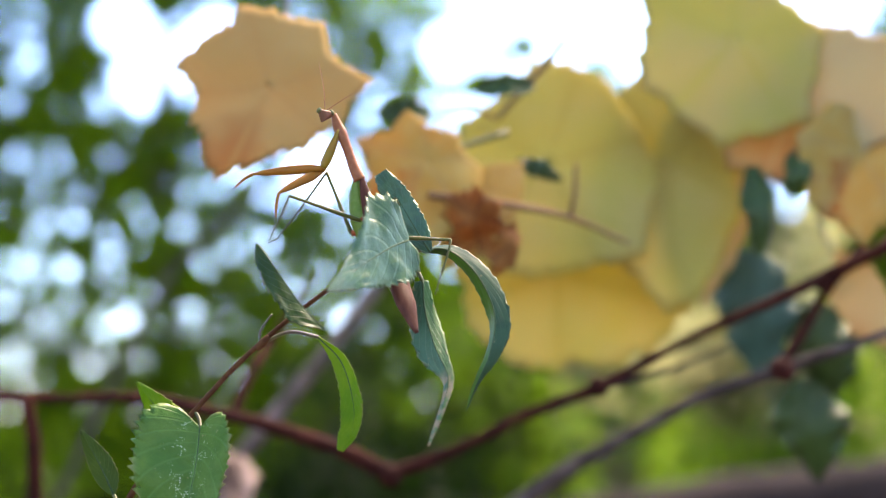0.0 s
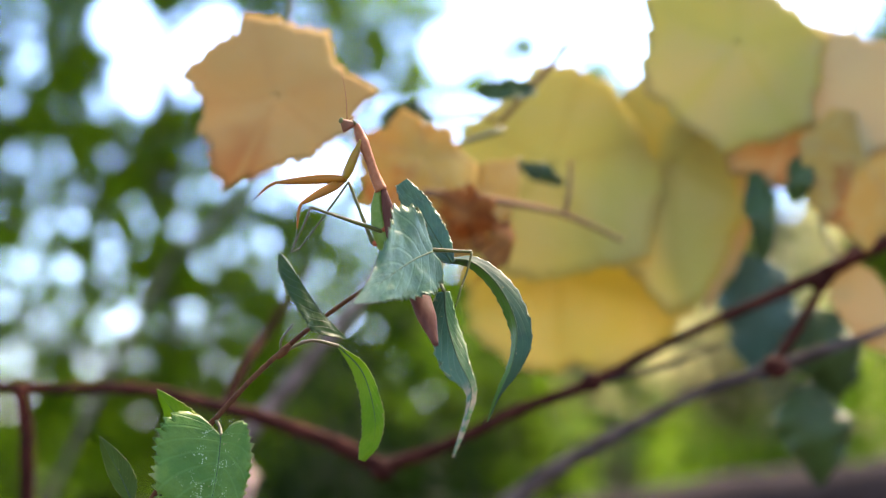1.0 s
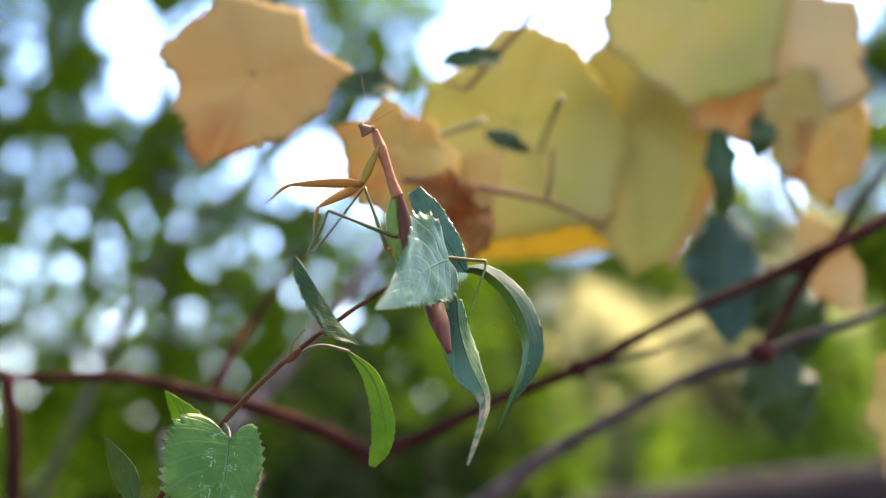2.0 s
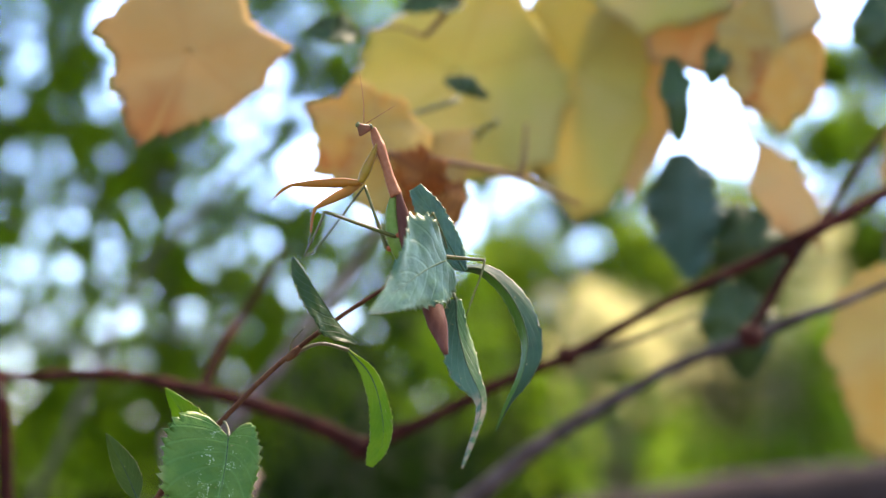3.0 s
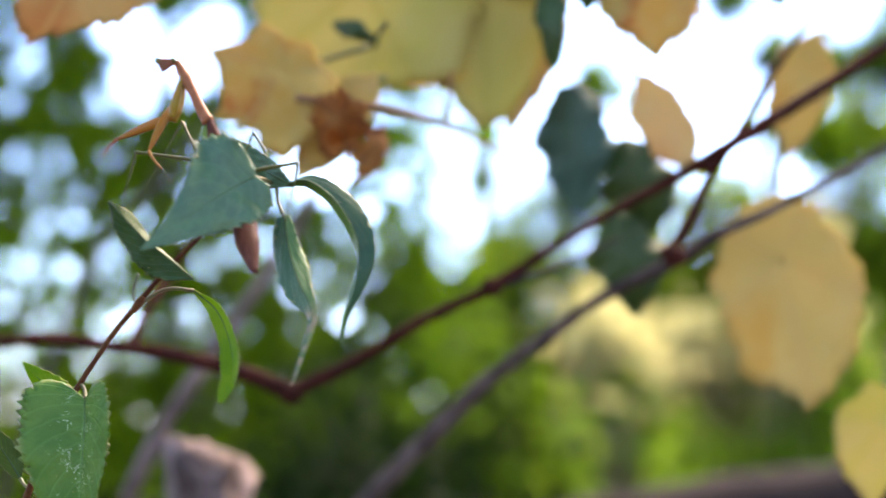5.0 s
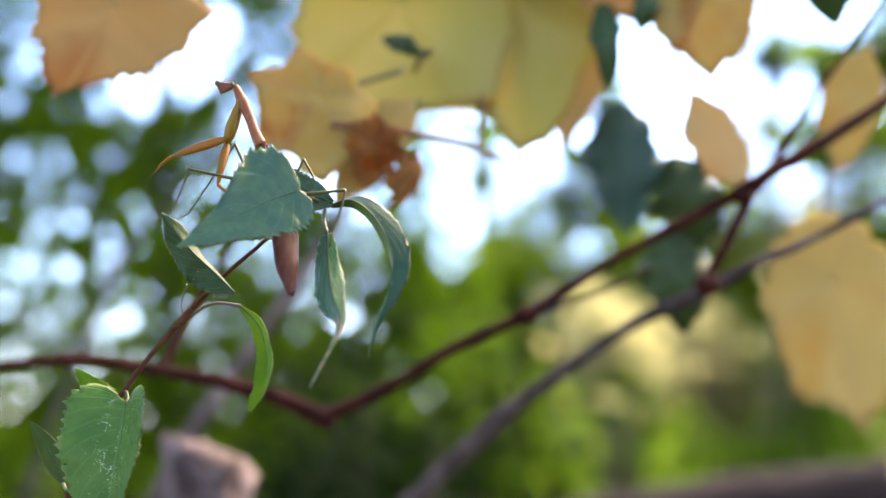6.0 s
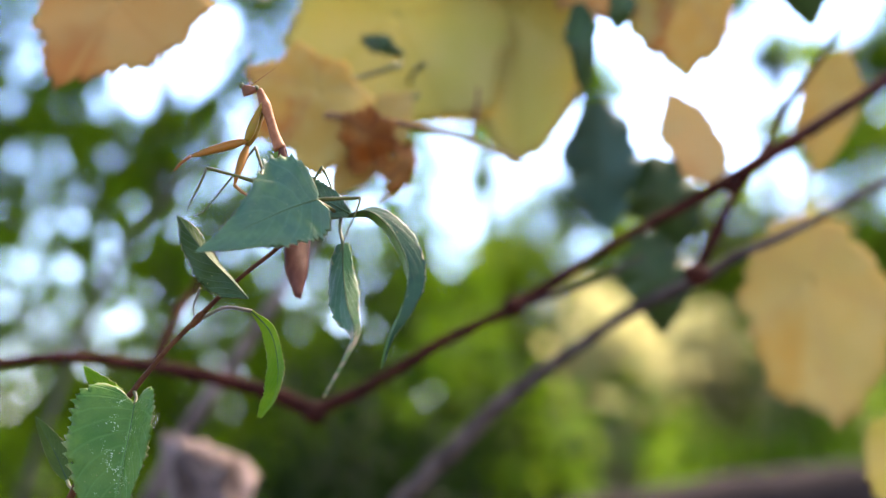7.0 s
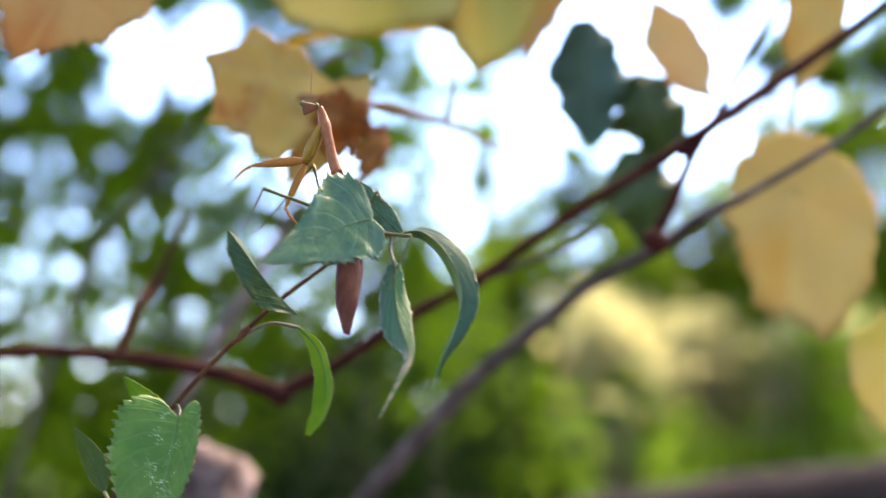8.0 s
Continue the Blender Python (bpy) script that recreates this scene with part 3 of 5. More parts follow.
# ---------- pale tree stump behind the shrub ----------
def build_stump():
    top = Vector((-0.1639, 0.959, 1.3121))
    t = thing("tree_stump", (top.x, top.y, 0), "pale mauve weathered tree stump with flaking bark", "stump")
    h = top.z
    bm = rod([(0.10, 0, -0.05), (0.08, 0.0, h * 0.33), (0.05, 0, h * 0.67), (0, 0, h)], [0.055, 0.05, 0.047, 0.043, 0.04, 0.038, 0.036, 0.034, 0.032, 0.03, 0.028], 30, n=120)
    for v in bm.verts:
        a = math.atan2(v.co.y, v.co.x)
        k = 0.012 * noise.noise((a * 2.5, v.co.z * 22, 0)) + 0.004 * noise.noise((a * 5, v.co.z * 50, 3)) + 0.006 * round(1.6 * noise.noise((a * 3.5, v.co.z * 35, 7)))
        k += 0.006 * noise.cell((a * 2.2, v.co.z * 26 + a * 3, 1.0))
        v.co += Vector((math.cos(a), math.sin(a), 0.3)) * k
        if v.co.z > h - 0.06:
            v.co.z -= 0.45 * v.co.x
    part("trunk", bm, M_STUMP, t)


build_stump()


# ---------- what the twig and the leaves grow from ----------
def build_supports():
    s = thing("shrub", (-0.2, 0.56, 0), "slender red-brown shrub stem rising from the ground", "stem")
    end = Vector((-0.1466, 0.5116, 1.2607)) - Vector((-0.2, 0.56, 0))
    part("stem", rod([(0, 0, -0.05), (0.02, 0, 0.4), (0.0, 0, 0.85), tuple(end)], [0.008, 0.007, 0.004, 0.002], 10, 30), M_TWIG, s)
    c = thing("vine_cane", (0.95, 0.9, 0), "brown woody vine cane arching overhead", "vine")
    part("cane", rod([(0, 0, -0.05), (0.02, 0, 0.8), (-0.05, -0.02, 1.5), (-0.3, -0.05, 1.73), (-0.7, -0.12, 1.72), (-1.15, -0.22, 1.66)], [0.011, 0.009, 0.007, 0.006, 0.005, 0.003], 12, 60), M_BRANCH, c)


build_supports()


# ---------- swaying branches behind the twig ----------
def build_branches():
    b = thing("shrub_branches", (0.0814, 0.7746, 1.3277), "dark red-brown and grey bare shrub branches forking", "branch")
    part("red_branch", rod([(-0.1105, 0, -0.0351), (-0.0765, 0, -0.0227), (-0.0362, 0, -0.0026), (0.004, 0, 0.0129), (0.0474, 0, 0.0361), (0.0876, 0, 0.0547), (0.1248, 0, 0.0717), (0.1588, 0, 0.0888), (0.2159, 0.02, 0.1174), (0.2985, 0.02, 0.165)], [0.0040, 0.0034, 0.0031, 0.0034, 0.0025, 0.0028, 0.0037, 0.0040, 0.0034, 0.0025], 12, 60, lumps=0.13, seed=2), M_BRANCH, b)
    part("red_branch", rod([(-0.1105, 0, -0.0351), (-0.1384, 0, -0.0212), (-0.1755, 0, -0.0088), (-0.2081, 0.01, -0.0022), (-0.2511, 0.02, 0.0046), (-0.3175, 0.03, 0.0035), (-0.3915, 0.03, 0.0116)], [0.0046, 0.0043, 0.0040, 0.0034, 0.0031, 0.0031, 0.0031], 12, 50, lumps=0.13, seed=3), M_BRANCH, b)
    part("grey_branch", rod([(-0.1448, 0.1900, -0.1853), (-0.0829, 0.1750, -0.1258), (-0.0277, 0.1450, -0.0750), (-0.0021, 0.1225, -0.0519), (0.0351, 0.0925, -0.0250), (0.0752, 0.0660, 0.0014), (0.1139, 0.0385, 0.0189), (0.1341, 0.0000, 0.0330), (0.1613, 0.0000, 0.0423), (0.2177, -0.0000, 0.0671), (0.2951, 0.0000, 0.1073)], [0.0067, 0.0066, 0.0061, 0.0054, 0.0042, 0.0037, 0.0045, 0.0029, 0.0024, 0.0021, 0.0021], 12, 60, lumps=0.11, seed=4), M_GREYBARK, b)
    part("side_branch", rod([(0.1016, 0, 0.02), (0.118, 0.01, 0.0417), (0.1306, 0.01, 0.0637), (0.1525, 0.01, 0.0919), (0.1667, 0.01, 0.1138), (0.2, 0.02, 0.1523), (0.2286, 0.02, 0.1872)], [0.0034, 0.0031, 0.0028, 0.0022, 0.0019, 0.0015, 0.0009], 10, 40, lumps=0.05, seed=5), M_BRANCH, b)
    part("side_branch", rod([(0.004, 0, 0.0129), (0.0226, 0, 0.0169), (0.049, 0.01, 0.0229), (0.0773, 0.01, 0.0339)], [0.0022, 0.0019, 0.0015, 0.0009], 8, 24, lumps=0.05, seed=6), M_MAUVE, b)
    for place, size in (((0.004, 0, 0.0129), 0.0062), ((-0.1105, 0, -0.0357), 0.0075), ((0.1046, 0, 0.0222), 0.0075), ((0.1263, 0, 0.0702), 0.006), ((-0.0362, 0, -0.0026), 0.0042), ((-0.2542, 0.02, 0.0046), 0.0048)):
        part("knot", ball(place, (size, size, size * 0.85), (0, 30, 0), 10), M_BRANCH, b)
    part("grey_stick", rod([(-0.2768, 0.3, -0.1348), (-0.2423, 0.3, -0.0789), (-0.1864, 0.3, -0.0101), (-0.1348, 0.3, 0.0545), (-0.109, 0.3, 0.0932)], [0.0062, 0.0059, 0.0053, 0.0043, 0.0034], 10, 40, lumps=0.05, seed=7), M_PALEBARK, b)
    part("grey_stick", rod([(-0.4511, 0.5, -0.1868), (-0.4256, 0.5, -0.1306), (-0.3797, 0.5, -0.0336), (-0.3286, 0.5, 0.0634), (-0.2775, 0.5, 0.1145), (-0.2162, 0.5, 0.1758)], [0.0034, 0.0034, 0.0031, 0.0028, 0.0025, 0.0015], 10, 40, lumps=0.05, seed=8), M_GREYBARK, b)
    part("red_branch", rod([(-0.3162, 0.02, 0.0062), (-0.3114, 0.02, -0.0256), (-0.3114, 0.02, -0.0859)], [0.0037, 0.0043, 0.0046], 10, 20, lumps=0.05, seed=9), M_BRANCH, b)
    part("side_branch", rod([(-0.2002, 0.02, -0.0049), (-0.1902, 0.04, 0.0204), (-0.1795, 0.06, 0.0387), (-0.1562, 0.06, 0.0754)], [0.0031, 0.0028, 0.0025, 0.0012], 10, 20, lumps=0.05, seed=10), M_BRANCH, b)
    return b


branches = build_branches()


# ---------- autumn leaves ----------
def vine_leaf(parent, name, place, size, lobes, material, turn=(0, 0, 0), seed=0, stalk=None, label="", **kw):
    """One lobed leaf on its stalk, which joins it at place."""
    leaf = part(name, lobed(size, lobes, seed=seed, **kw), material, parent, label)
    leaf.matrix_local = pose(*place, *turn)
    thick(leaf, 0.0005)
    if stalk:
        part("leaf_stalk", rod([(0, 0.002, 0), (stalk[0] * 0.4, stalk[1] * 0.5 + 0.022, stalk[2] * 0.5), (stalk[0], stalk[1] + 0.02, stalk[2])], [0.0012, 0.0012, 0.0016], 8), M_PETIOLE, leaf)
    return leaf


def oval_leaf(parent, name, tip, base, half, material, normal_side=(1, 0, 0), bow=0.01, seed=0, label=""):
    a, b = Vector(base), Vector(tip)
    mid = (a + b) / 2 + Vector((0, -bow, 0))
    rng = random.Random(seed + 100)
    sides = [[half * k * rng.uniform(0.72, 1.15) for k in (0.3, 0.75, 0.98, 1.0, 0.95, 0.8, 0.55, 0.08)] for _ in range(2)]
    leaf = part(name, blade([a, mid, b], normal_side, sides, fold=(25.0, 8.0), teeth=9, bite=0.2, wave=0.2, seed=seed), material, parent, label)
    thick(leaf, 0.0004)
    return leaf


# directions and lengths of the lobes of the usual leaves
BROAD = [(-92, 1.0), (-38, 0.92), (18, 0.86), (66, 0.66), (118, 0.66), (164, 0.88), (216, 0.94)]
LONG = [(-90, 1.05), (-45, 0.74), (5, 0.6), (58, 0.5), (120, 0.52), (176, 0.6), (226, 0.76)]
NARROW = [(-90, 1.1), (-58, 0.62), (10, 0.36), (80, 0.5), (160, 0.36), (236, 0.6)]


def build_vine():
    v = thing("vine", (0.1882, 0.745, 1.4563), "autumn vine hung with yellow, buff and dark green leaves", "vine")
    part("cane", rod([(-0.1222, 0, 0.1925), (-0.0107, 0.02, 0.1987), (0.099, 0.02, 0.1893), (0.1712, 0.02, 0.0827), (0.212, 0.02, -0.0302), (0.2276, 0.02, -0.1243)], [0.003, 0.004, 0.005, 0.005, 0.004, 0.003], 10), M_BRANCH, v, "brown woody cane")
    vine_leaf(v, "leaf", (-0.0306, 0, 0.0703), 0.0660, BROAD, M_LEMON, (-12, 10, 10), 11, (0.0092, 0, 0.0795), "greenish yellow leaf")
    vine_leaf(v, "leaf", (0.0099, 0.015, 0.0476), 0.0640, BROAD, M_PALE, (-12, -12, -8), 12, (0.0183, 0, 0.1008), "buff leaf with brown blotch")
    vine_leaf(v, "leaf", (0.0336, 0, 0.012), 0.056, LONG, M_OCHRE, (-15, 5, 15), 13, (0.0275, 0, 0.1161), "ochre leaf with rust spots")
    vine_leaf(v, "leaf", (0.0388, 0.02, -0.0631), 0.046, NARROW, M_PALE, (0, -32, 0), 14, (0.0183, 0, 0.0611), "narrow buff leaf", notch=0.02, bite=0.14)
    vine_leaf(v, "leaf", (-0.0326, 0.05, 0.018), 0.088, NARROW, M_PALE, (0, 5, 10), 15, None, "pale buff narrow leaf", notch=-0.04)
    oval_leaf(v, "leaf", (-0.0191, -0.01, -0.0473), (-0.0214, 0, 0.0015), 0.0101, M_DEEP, seed=3, label="deep green oval leaf")
    oval_leaf(v, "leaf", (-0.0025, -0.01, -0.0156), (0.0031, 0, 0.0107), 0.0086, M_DEEP, seed=4, label="deep green oval leaf")
    oval_leaf(v, "leaf", (0.0045, 0.09, -0.122), (-0.0016, 0.09, -0.0427), 0.027, M_DUSK, seed=5, label="dark blue-green oval leaf")
    oval_leaf(v, "leaf", (0.0496, 0.09, -0.1316), (0.0291, 0.09, -0.0752), 0.026, M_DEEP, seed=6, label="deep green oval leaf")
    oval_leaf(v, "leaf", (0.0394, 0.09, -0.1829), (0.0274, 0.09, -0.1214), 0.0251, M_DEEP, seed=7, label="dark blue-green oval leaf")
    vine_leaf(v, "leaf", (0.1195, 0.06, -0.1505), 0.080, [(-90, 1.12), (-58, 0.9), (-10, 0.62), (45, 0.5), (95, 0.55), (145, 0.5), (195, 0.56), (240, 0.86)], M_BUFF, (-12, -6, 0), 16, (0.0183, 0, 0.0795), "large buff drooping leaf", notch=-0.02, bite=0.08)
    vine_leaf(v, "leaf", (0.1359, 0.07, -0.035), 0.052, NARROW, M_BUFF, (-8, 14, 0), 17, (0.0153, 0, 0.0333), "narrow yellow drooping leaf", notch=-0.05)
    vine_leaf(v, "leaf", (0.1653, 0.015, -0.2378), 0.046, LONG, M_LEMON, (0, 10, 0), 18, (0.0061, 0, 0.1039), "greenish yellow drooping leaf")
    oval_leaf(v, "leaf", (0.1054, 0, -0.0107), (0.0886, 0, 0.0367), 0.0229, M_DEEP, seed=8, label="green oval leaf")
    return v


vine = build_vine()


def hanging_leaf(depth_place, size, lobes, material, turn, seed, label, stalk, **kw):
    t = thing("autumn_leaf", depth_place, label, "leaf", "autumn leaves on the vine")
    leaf = part("leaf_blade", lobed(size, lobes, seed=seed, **kw), material, t)
    leaf.matrix_local = pose(0, 0, 0, *turn)
    thick(leaf, 0.0005)
    part("leaf_stalk", rod([(0, 0.004, 0), (stalk[0] * 0.4, stalk[2] * 0.15 + 0.022, stalk[2] * 0.5), (stalk[0], stalk[2] * 0.29 + 0.025, stalk[2])], [0.0012, 0.0012, 0.0016], 8), M_PETIOLE, t)
    return t


tan_leaf = hanging_leaf((-0.0832, 0.6509, 1.4764), 0.0530, [(6, 1.0), (52, 0.86), (108, 0.86), (166, 0.86), (205, 0.76), (240, 1.02), (296, 0.66), (330, 0.78)], M_TAN, (-14, 0, 8), 31, "large tan autumn leaf with lobed edge", (0.0108, 0.01, 0.0889), notch=(0.24, -0.08, -0.04, 0.1, 0.0, -0.04, 0.02, 0.06), teeth=5, bite=0.09)
spotted_leaf = hanging_leaf((-0.0082, 0.6856, 1.4581), 0.0460, [(-80, 1.1), (-40, 0.95), (10, 0.7), (60, 0.5), (120, 0.6), (172, 0.8), (225, 0.9)], M_OCHRE, (-14, 12, 12), 32, "ochre spotted autumn leaf, curling", (0.0422, 0.01, 0.0169), wave=0.12, bite=0.1, notch=0.1)
gold_leaf = hanging_leaf((0.0262, 0.7026, 1.4386), 0.0440, NARROW, M_GOLD, (-14, 30, -20), 33, "golden narrow autumn leaf", (0.0172, 0.01, 0.0172), notch=-0.05)
broad_leaf = hanging_leaf((0.0577, 0.7641, 1.4735), 0.0820, [(-90, 0.78), (-45, 0.9), (0, 0.82), (40, 0.7), (64, 0.74), (94, 0.72), (150, 0.62), (190, 0.76), (232, 0.88)], M_YELLOW, (-12, 0, 6), 34, "broad dull yellow autumn leaf", (0.0188, 0.01, 0.1317), notch=-0.03, droop=0.0, cup=0.04)
wide_leaf = hanging_leaf((0.129, 0.7835, 1.4792), 0.0880, [(-92, 0.98), (-60, 0.76), (-15, 0.46), (35, 0.6), (90, 0.82), (130, 0.55), (180, 0.5), (235, 0.68)], M_YELLOW, (-12, 0, -6), 35, "broad yellow autumn leaf", (0.0193, 0.01, 0.1351), notch=-0.05, droop=0.0, cup=0.04)
low_leaf = hanging_leaf((0.0671, 0.8226, 1.4212), 0.0820, [(-95, 0.72), (-45, 0.9), (-5, 1.1), (45, 0.8), (90, 0.5), (135, 0.6), (180, 0.75), (222, 0.78)], M_YELLOW, (-13, 0, 5), 36, "yellow autumn leaf turning in the wind", (0.0133, 0.01, 0.1101), notch=-0.04, droop=0.0, cup=0.04)


def build_withered():
    t = thing("withered_sprig", (0.0163, 0.7142, 1.426), "rust-brown withered leaf on a thin bare sprig", "sprig")
    part("sprig_stem", rod([(-0.0233, -0.035, 0.0087), (0.0117, -0.04, 0.0044), (0.0496, 0, -0.0015), (0.0825, 0.02, -0.0147)], [0.0020, 0.0019, 0.0016, 0.0009], 8, 24), M_SPRIG, t)
    part("sprig_stem", rod([(0.0496, 0, -0.0015), (0.0519, 0, 0.0117), (0.0529, 0.005, 0.0265)], [0.0015, 0.0012, 0.0009], 8, 12), M_SPRIG, t)
    for k, size in enumerate((0.031, 0.025)):
        leaf = part("withered_leaf", lobed(size, NARROW if k else LONG, 0.1, seed=50 + k, cup=0.8, wave=0.4, bite=0.3, teeth=4), M_RUST, t)
        leaf.matrix_local = pose(*((-0.0015, -0.046, -0.0021) if k == 0 else (0.0176, -0.038, -0.0117)), 20 - 30 * k, 30, 40 * k)
        thick(leaf, 0.0004)
    return t


rust_sprig = build_withered()


def build_leaflets():
    t = thing("green_sprig", (0.035, 0.7289, 1.4959), "thin sprig with small dark green leaflets", "sprig")
    part("sprig_stem", rod([(0.0452, 0, 0.0422), (0.0181, 0, 0.0121), (-0.006, 0, -0.0151)], [0.0016, 0.0019, 0.0014], 8, 16), M_SPRIG, t)
    oval_leaf(t, "leaf", (-0.0197, -0.004, -0.0005), (0.0136, 0, 0.0024), 0.0072, M_DEEP, (0, 0, 1), seed=9)
    oval_leaf(t, "leaf", (-0.0700, -0.004, -0.0125), (-0.0420, 0, -0.0135), 0.0085, M_DEEP, (0, 0, 1), seed=12)
    part("sprig_stem", rod([(-0.0420, 0, -0.0135), (-0.022, 0.004, -0.009), (-0.006, 0, -0.0151)], [0.0006, 0.0007, 0.0008], 8, 12), M_SPRIG, t)
    oval_leaf(t, "leaf", (0.0283, -0.004, -0.0484), (0.0045, 0, -0.0377), 0.0060, M_DEEP, (0.4, 0, 1), seed=10)
    return t


leaflet_sprig = build_leaflets()


# ---------- the leafy twig on which the mantis stands ----------
def toothed_leaf(parent, spine, across, half, material=None, petiole=None, label="", **shape):
    """A leaf of the twig: blade, raised midrib and stalk."""
    leaf = thick(part("leaf", blade(spine, across, half, **shape), material, parent, label), 0.00028)
    part("midrib", rod(spine, [0.00042, 0.00034, 0.00026, 0.00016, 0.00008], 6, 30), M_RIB, leaf)
    if petiole:
        part("leaf_stalk", rod(petiole, [0.0007, 0.0006, 0.0007], 8), M_PETIOLE, leaf)
    return leaf


def build_twig():
    t = thing("leafy_twig", (-0.0913, 0.504, 1.3114), "red-brown twig with toothed grey-green leaves, some curling", "twig")
    part("stem", rod([(-0.035, 0.01, -0.0598), (-0.017, 0.008, -0.0315), (-0.0045, 0.007, -0.0121), (0.0094, 0.005, 0.003), (0.0211, 0.007, 0.0159), (0.0326, 0.0095, 0.0268), (0.0472, 0.01, 0.0387), (0.061, 0.012, 0.0484), (0.0759, 0.014, 0.0582), (0.0889, 0.012, 0.06)], [0.0013, 0.0013, 0.0012, 0.001, 0.0009, 0.0009, 0.0008, 0.0007, 0.0006, 0.0006], 10, 90, lumps=0.1, seed=1), M_TWIG, t)
    part("bud", rod([(0.0312, 0.009, 0.0249), (0.0337, 0.0085, 0.0271), (0.0358, 0.009, 0.0294)], [0.0011, 0.0016, 0.001], 10), M_TWIG, t)
    part("bud", rod([(0.0838, 0.012, 0.0597), (0.088, 0.011, 0.0608), (0.0914, 0.011, 0.0598)], [0.001, 0.0017, 0.0009], 10), M_PETIOLE, t)
    # the broad leaf before the mantis
    front = toothed_leaf(t, [(0.0875, -0.008, 0.0632), (0.0790, -0.015, 0.0596), (0.0670, -0.026, 0.0524), (0.0550, -0.038, 0.0445)], (-0.442, 0, 0.897), ([k * 0.0150 for k in (0.3, 0.8, 1, 0.97, 0.86, 0.72, 0.55, 0.38, 0.2, 0.01)], [k * 0.0225 for k in (0.1, 0.52, 0.86, 0.96, 0.74, 0.48, 0.3, 0.18, 0.09, 0.01)]), fold=(-2.0, 12.0), teeth=19, bite=0.2, curl=-0.08, wave=0.09, lean=0.5, crinkle=0.04, pleat=0.006, seed=3, material=M_GREYGREEN, petiole=[(0.0893, 0.011, 0.0598), (0.0868, 0.002, 0.0625), (0.0863, -0.008, 0.0632)], label="broad grey-green leaf with pale veins")
    # the folded leaf behind it
    tucked = toothed_leaf(t, [(0.0945, 0.004, 0.0591), (0.0892, 0.009, 0.0676), (0.083, 0.015, 0.078), (0.0762, 0.022, 0.0891)], (0.86, 0.0, 0.5), ([0.0012, 0.0048, 0.0064, 0.0064, 0.0056, 0.0032], [0.0014, 0.0042, 0.0054, 0.0056, 0.0048, 0.0022]), fold=(-6.0, 4.0), teeth=15, bite=0.2, wave=0.12, crinkle=0.12, seed=4, material=M_GREYGREEN, petiole=None, label="folded blue-green leaf")
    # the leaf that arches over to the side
    toothed_leaf(t, [(0.0914, 0.011, 0.06), (0.1014, 0.006, 0.0596), (0.1113, 0, 0.0508), (0.1173, -0.004, 0.037), (0.1156, -0.008, 0.0239), (0.111, -0.009, 0.0137), (0.1069, -0.008, 0.0036)], (0.7, 0.0, 0.7), ([0.001, 0.0032, 0.0050, 0.0058, 0.0054, 0.0032, 0.0014, 0.0002], [0.001, 0.0036, 0.0056, 0.0070, 0.0064, 0.0032, 0.0011, 0.0002]), fold=(48.0, 40.0), teeth=19, bite=0.22, wave=0.07, crinkle=0.04, pleat=0.0015, seed=5, material=M_ARCH, petiole=[(0.0893, 0.011, 0.0598), (0.0906, 0.011, 0.0601), (0.0918, 0.011, 0.06)], label="arching blue-green leaf with one brighter green half")
    # the hanging leaf, twisted below
    toothed_leaf(t, [(0.0918, 0.004, 0.049), (0.0926, 0, 0.039), (0.0962, -0.008, 0.0264), (0.101, -0.016, 0.016), (0.0992, -0.024, 0.0065), (0.0947, -0.032, -0.0053)], (1, -0.35, 0.05), ([0.003, 0.0062, 0.0074, 0.008, 0.0082, 0.0074, 0.0042, 0.0024, 0.0021, 0.0019, 0.0014, 0.0003], [0.002, 0.0034, 0.0042, 0.0048, 0.005, 0.004, 0.0026, 0.0018, 0.0016, 0.0012, 0.0008, 0.0002]), fold=(6.0, 35.0), teeth=15, bite=0.34, twist=[0, 0, 10, 25, 20], wave=0.1, crinkle=0.06, seed=6, material=M_DRYTIP, petiole=[(0.0893, 0.011, 0.0598), (0.0892, 0.009, 0.0547), (0.0918, 0.004, 0.0486)], label="hanging leaf with a dry brown tip")
    part("leaf_stalk", rod([(0.0326, 0.0095, 0.0268), (0.033, 0.007, 0.0314), (0.0379, 0.002, 0.0374)], [0.0005, 0.0004, 0.0004], 8), M_PETIOLE, t)
    # the leaf on which a foot rests, folded
    folded = toothed_leaf(t, [(0.0567, 0.001, 0.0321), (0.0497, 0, 0.0403), (0.0436, -0.003, 0.0478), (0.0388, -0.005, 0.0553), (0.0339, -0.006, 0.0629)], (-0.7, -0.35, -0.6), ([0.0003, 0.0018, 0.0026, 0.0036, 0.0048, 0.0048, 0.0032, 0.0002], [0.0003, 0.0066, 0.0096, 0.0092, 0.0074, 0.0068, 0.0050, 0.0006]), fold=(60.0, 10.0), teeth=13, bite=0.2, twist=[0, 0, -20, -45], wave=0.1, crinkle=0.07, pleat=0.014, seed=7, material=M_SILVER, label="folded green leaf with a pale silvery rib")
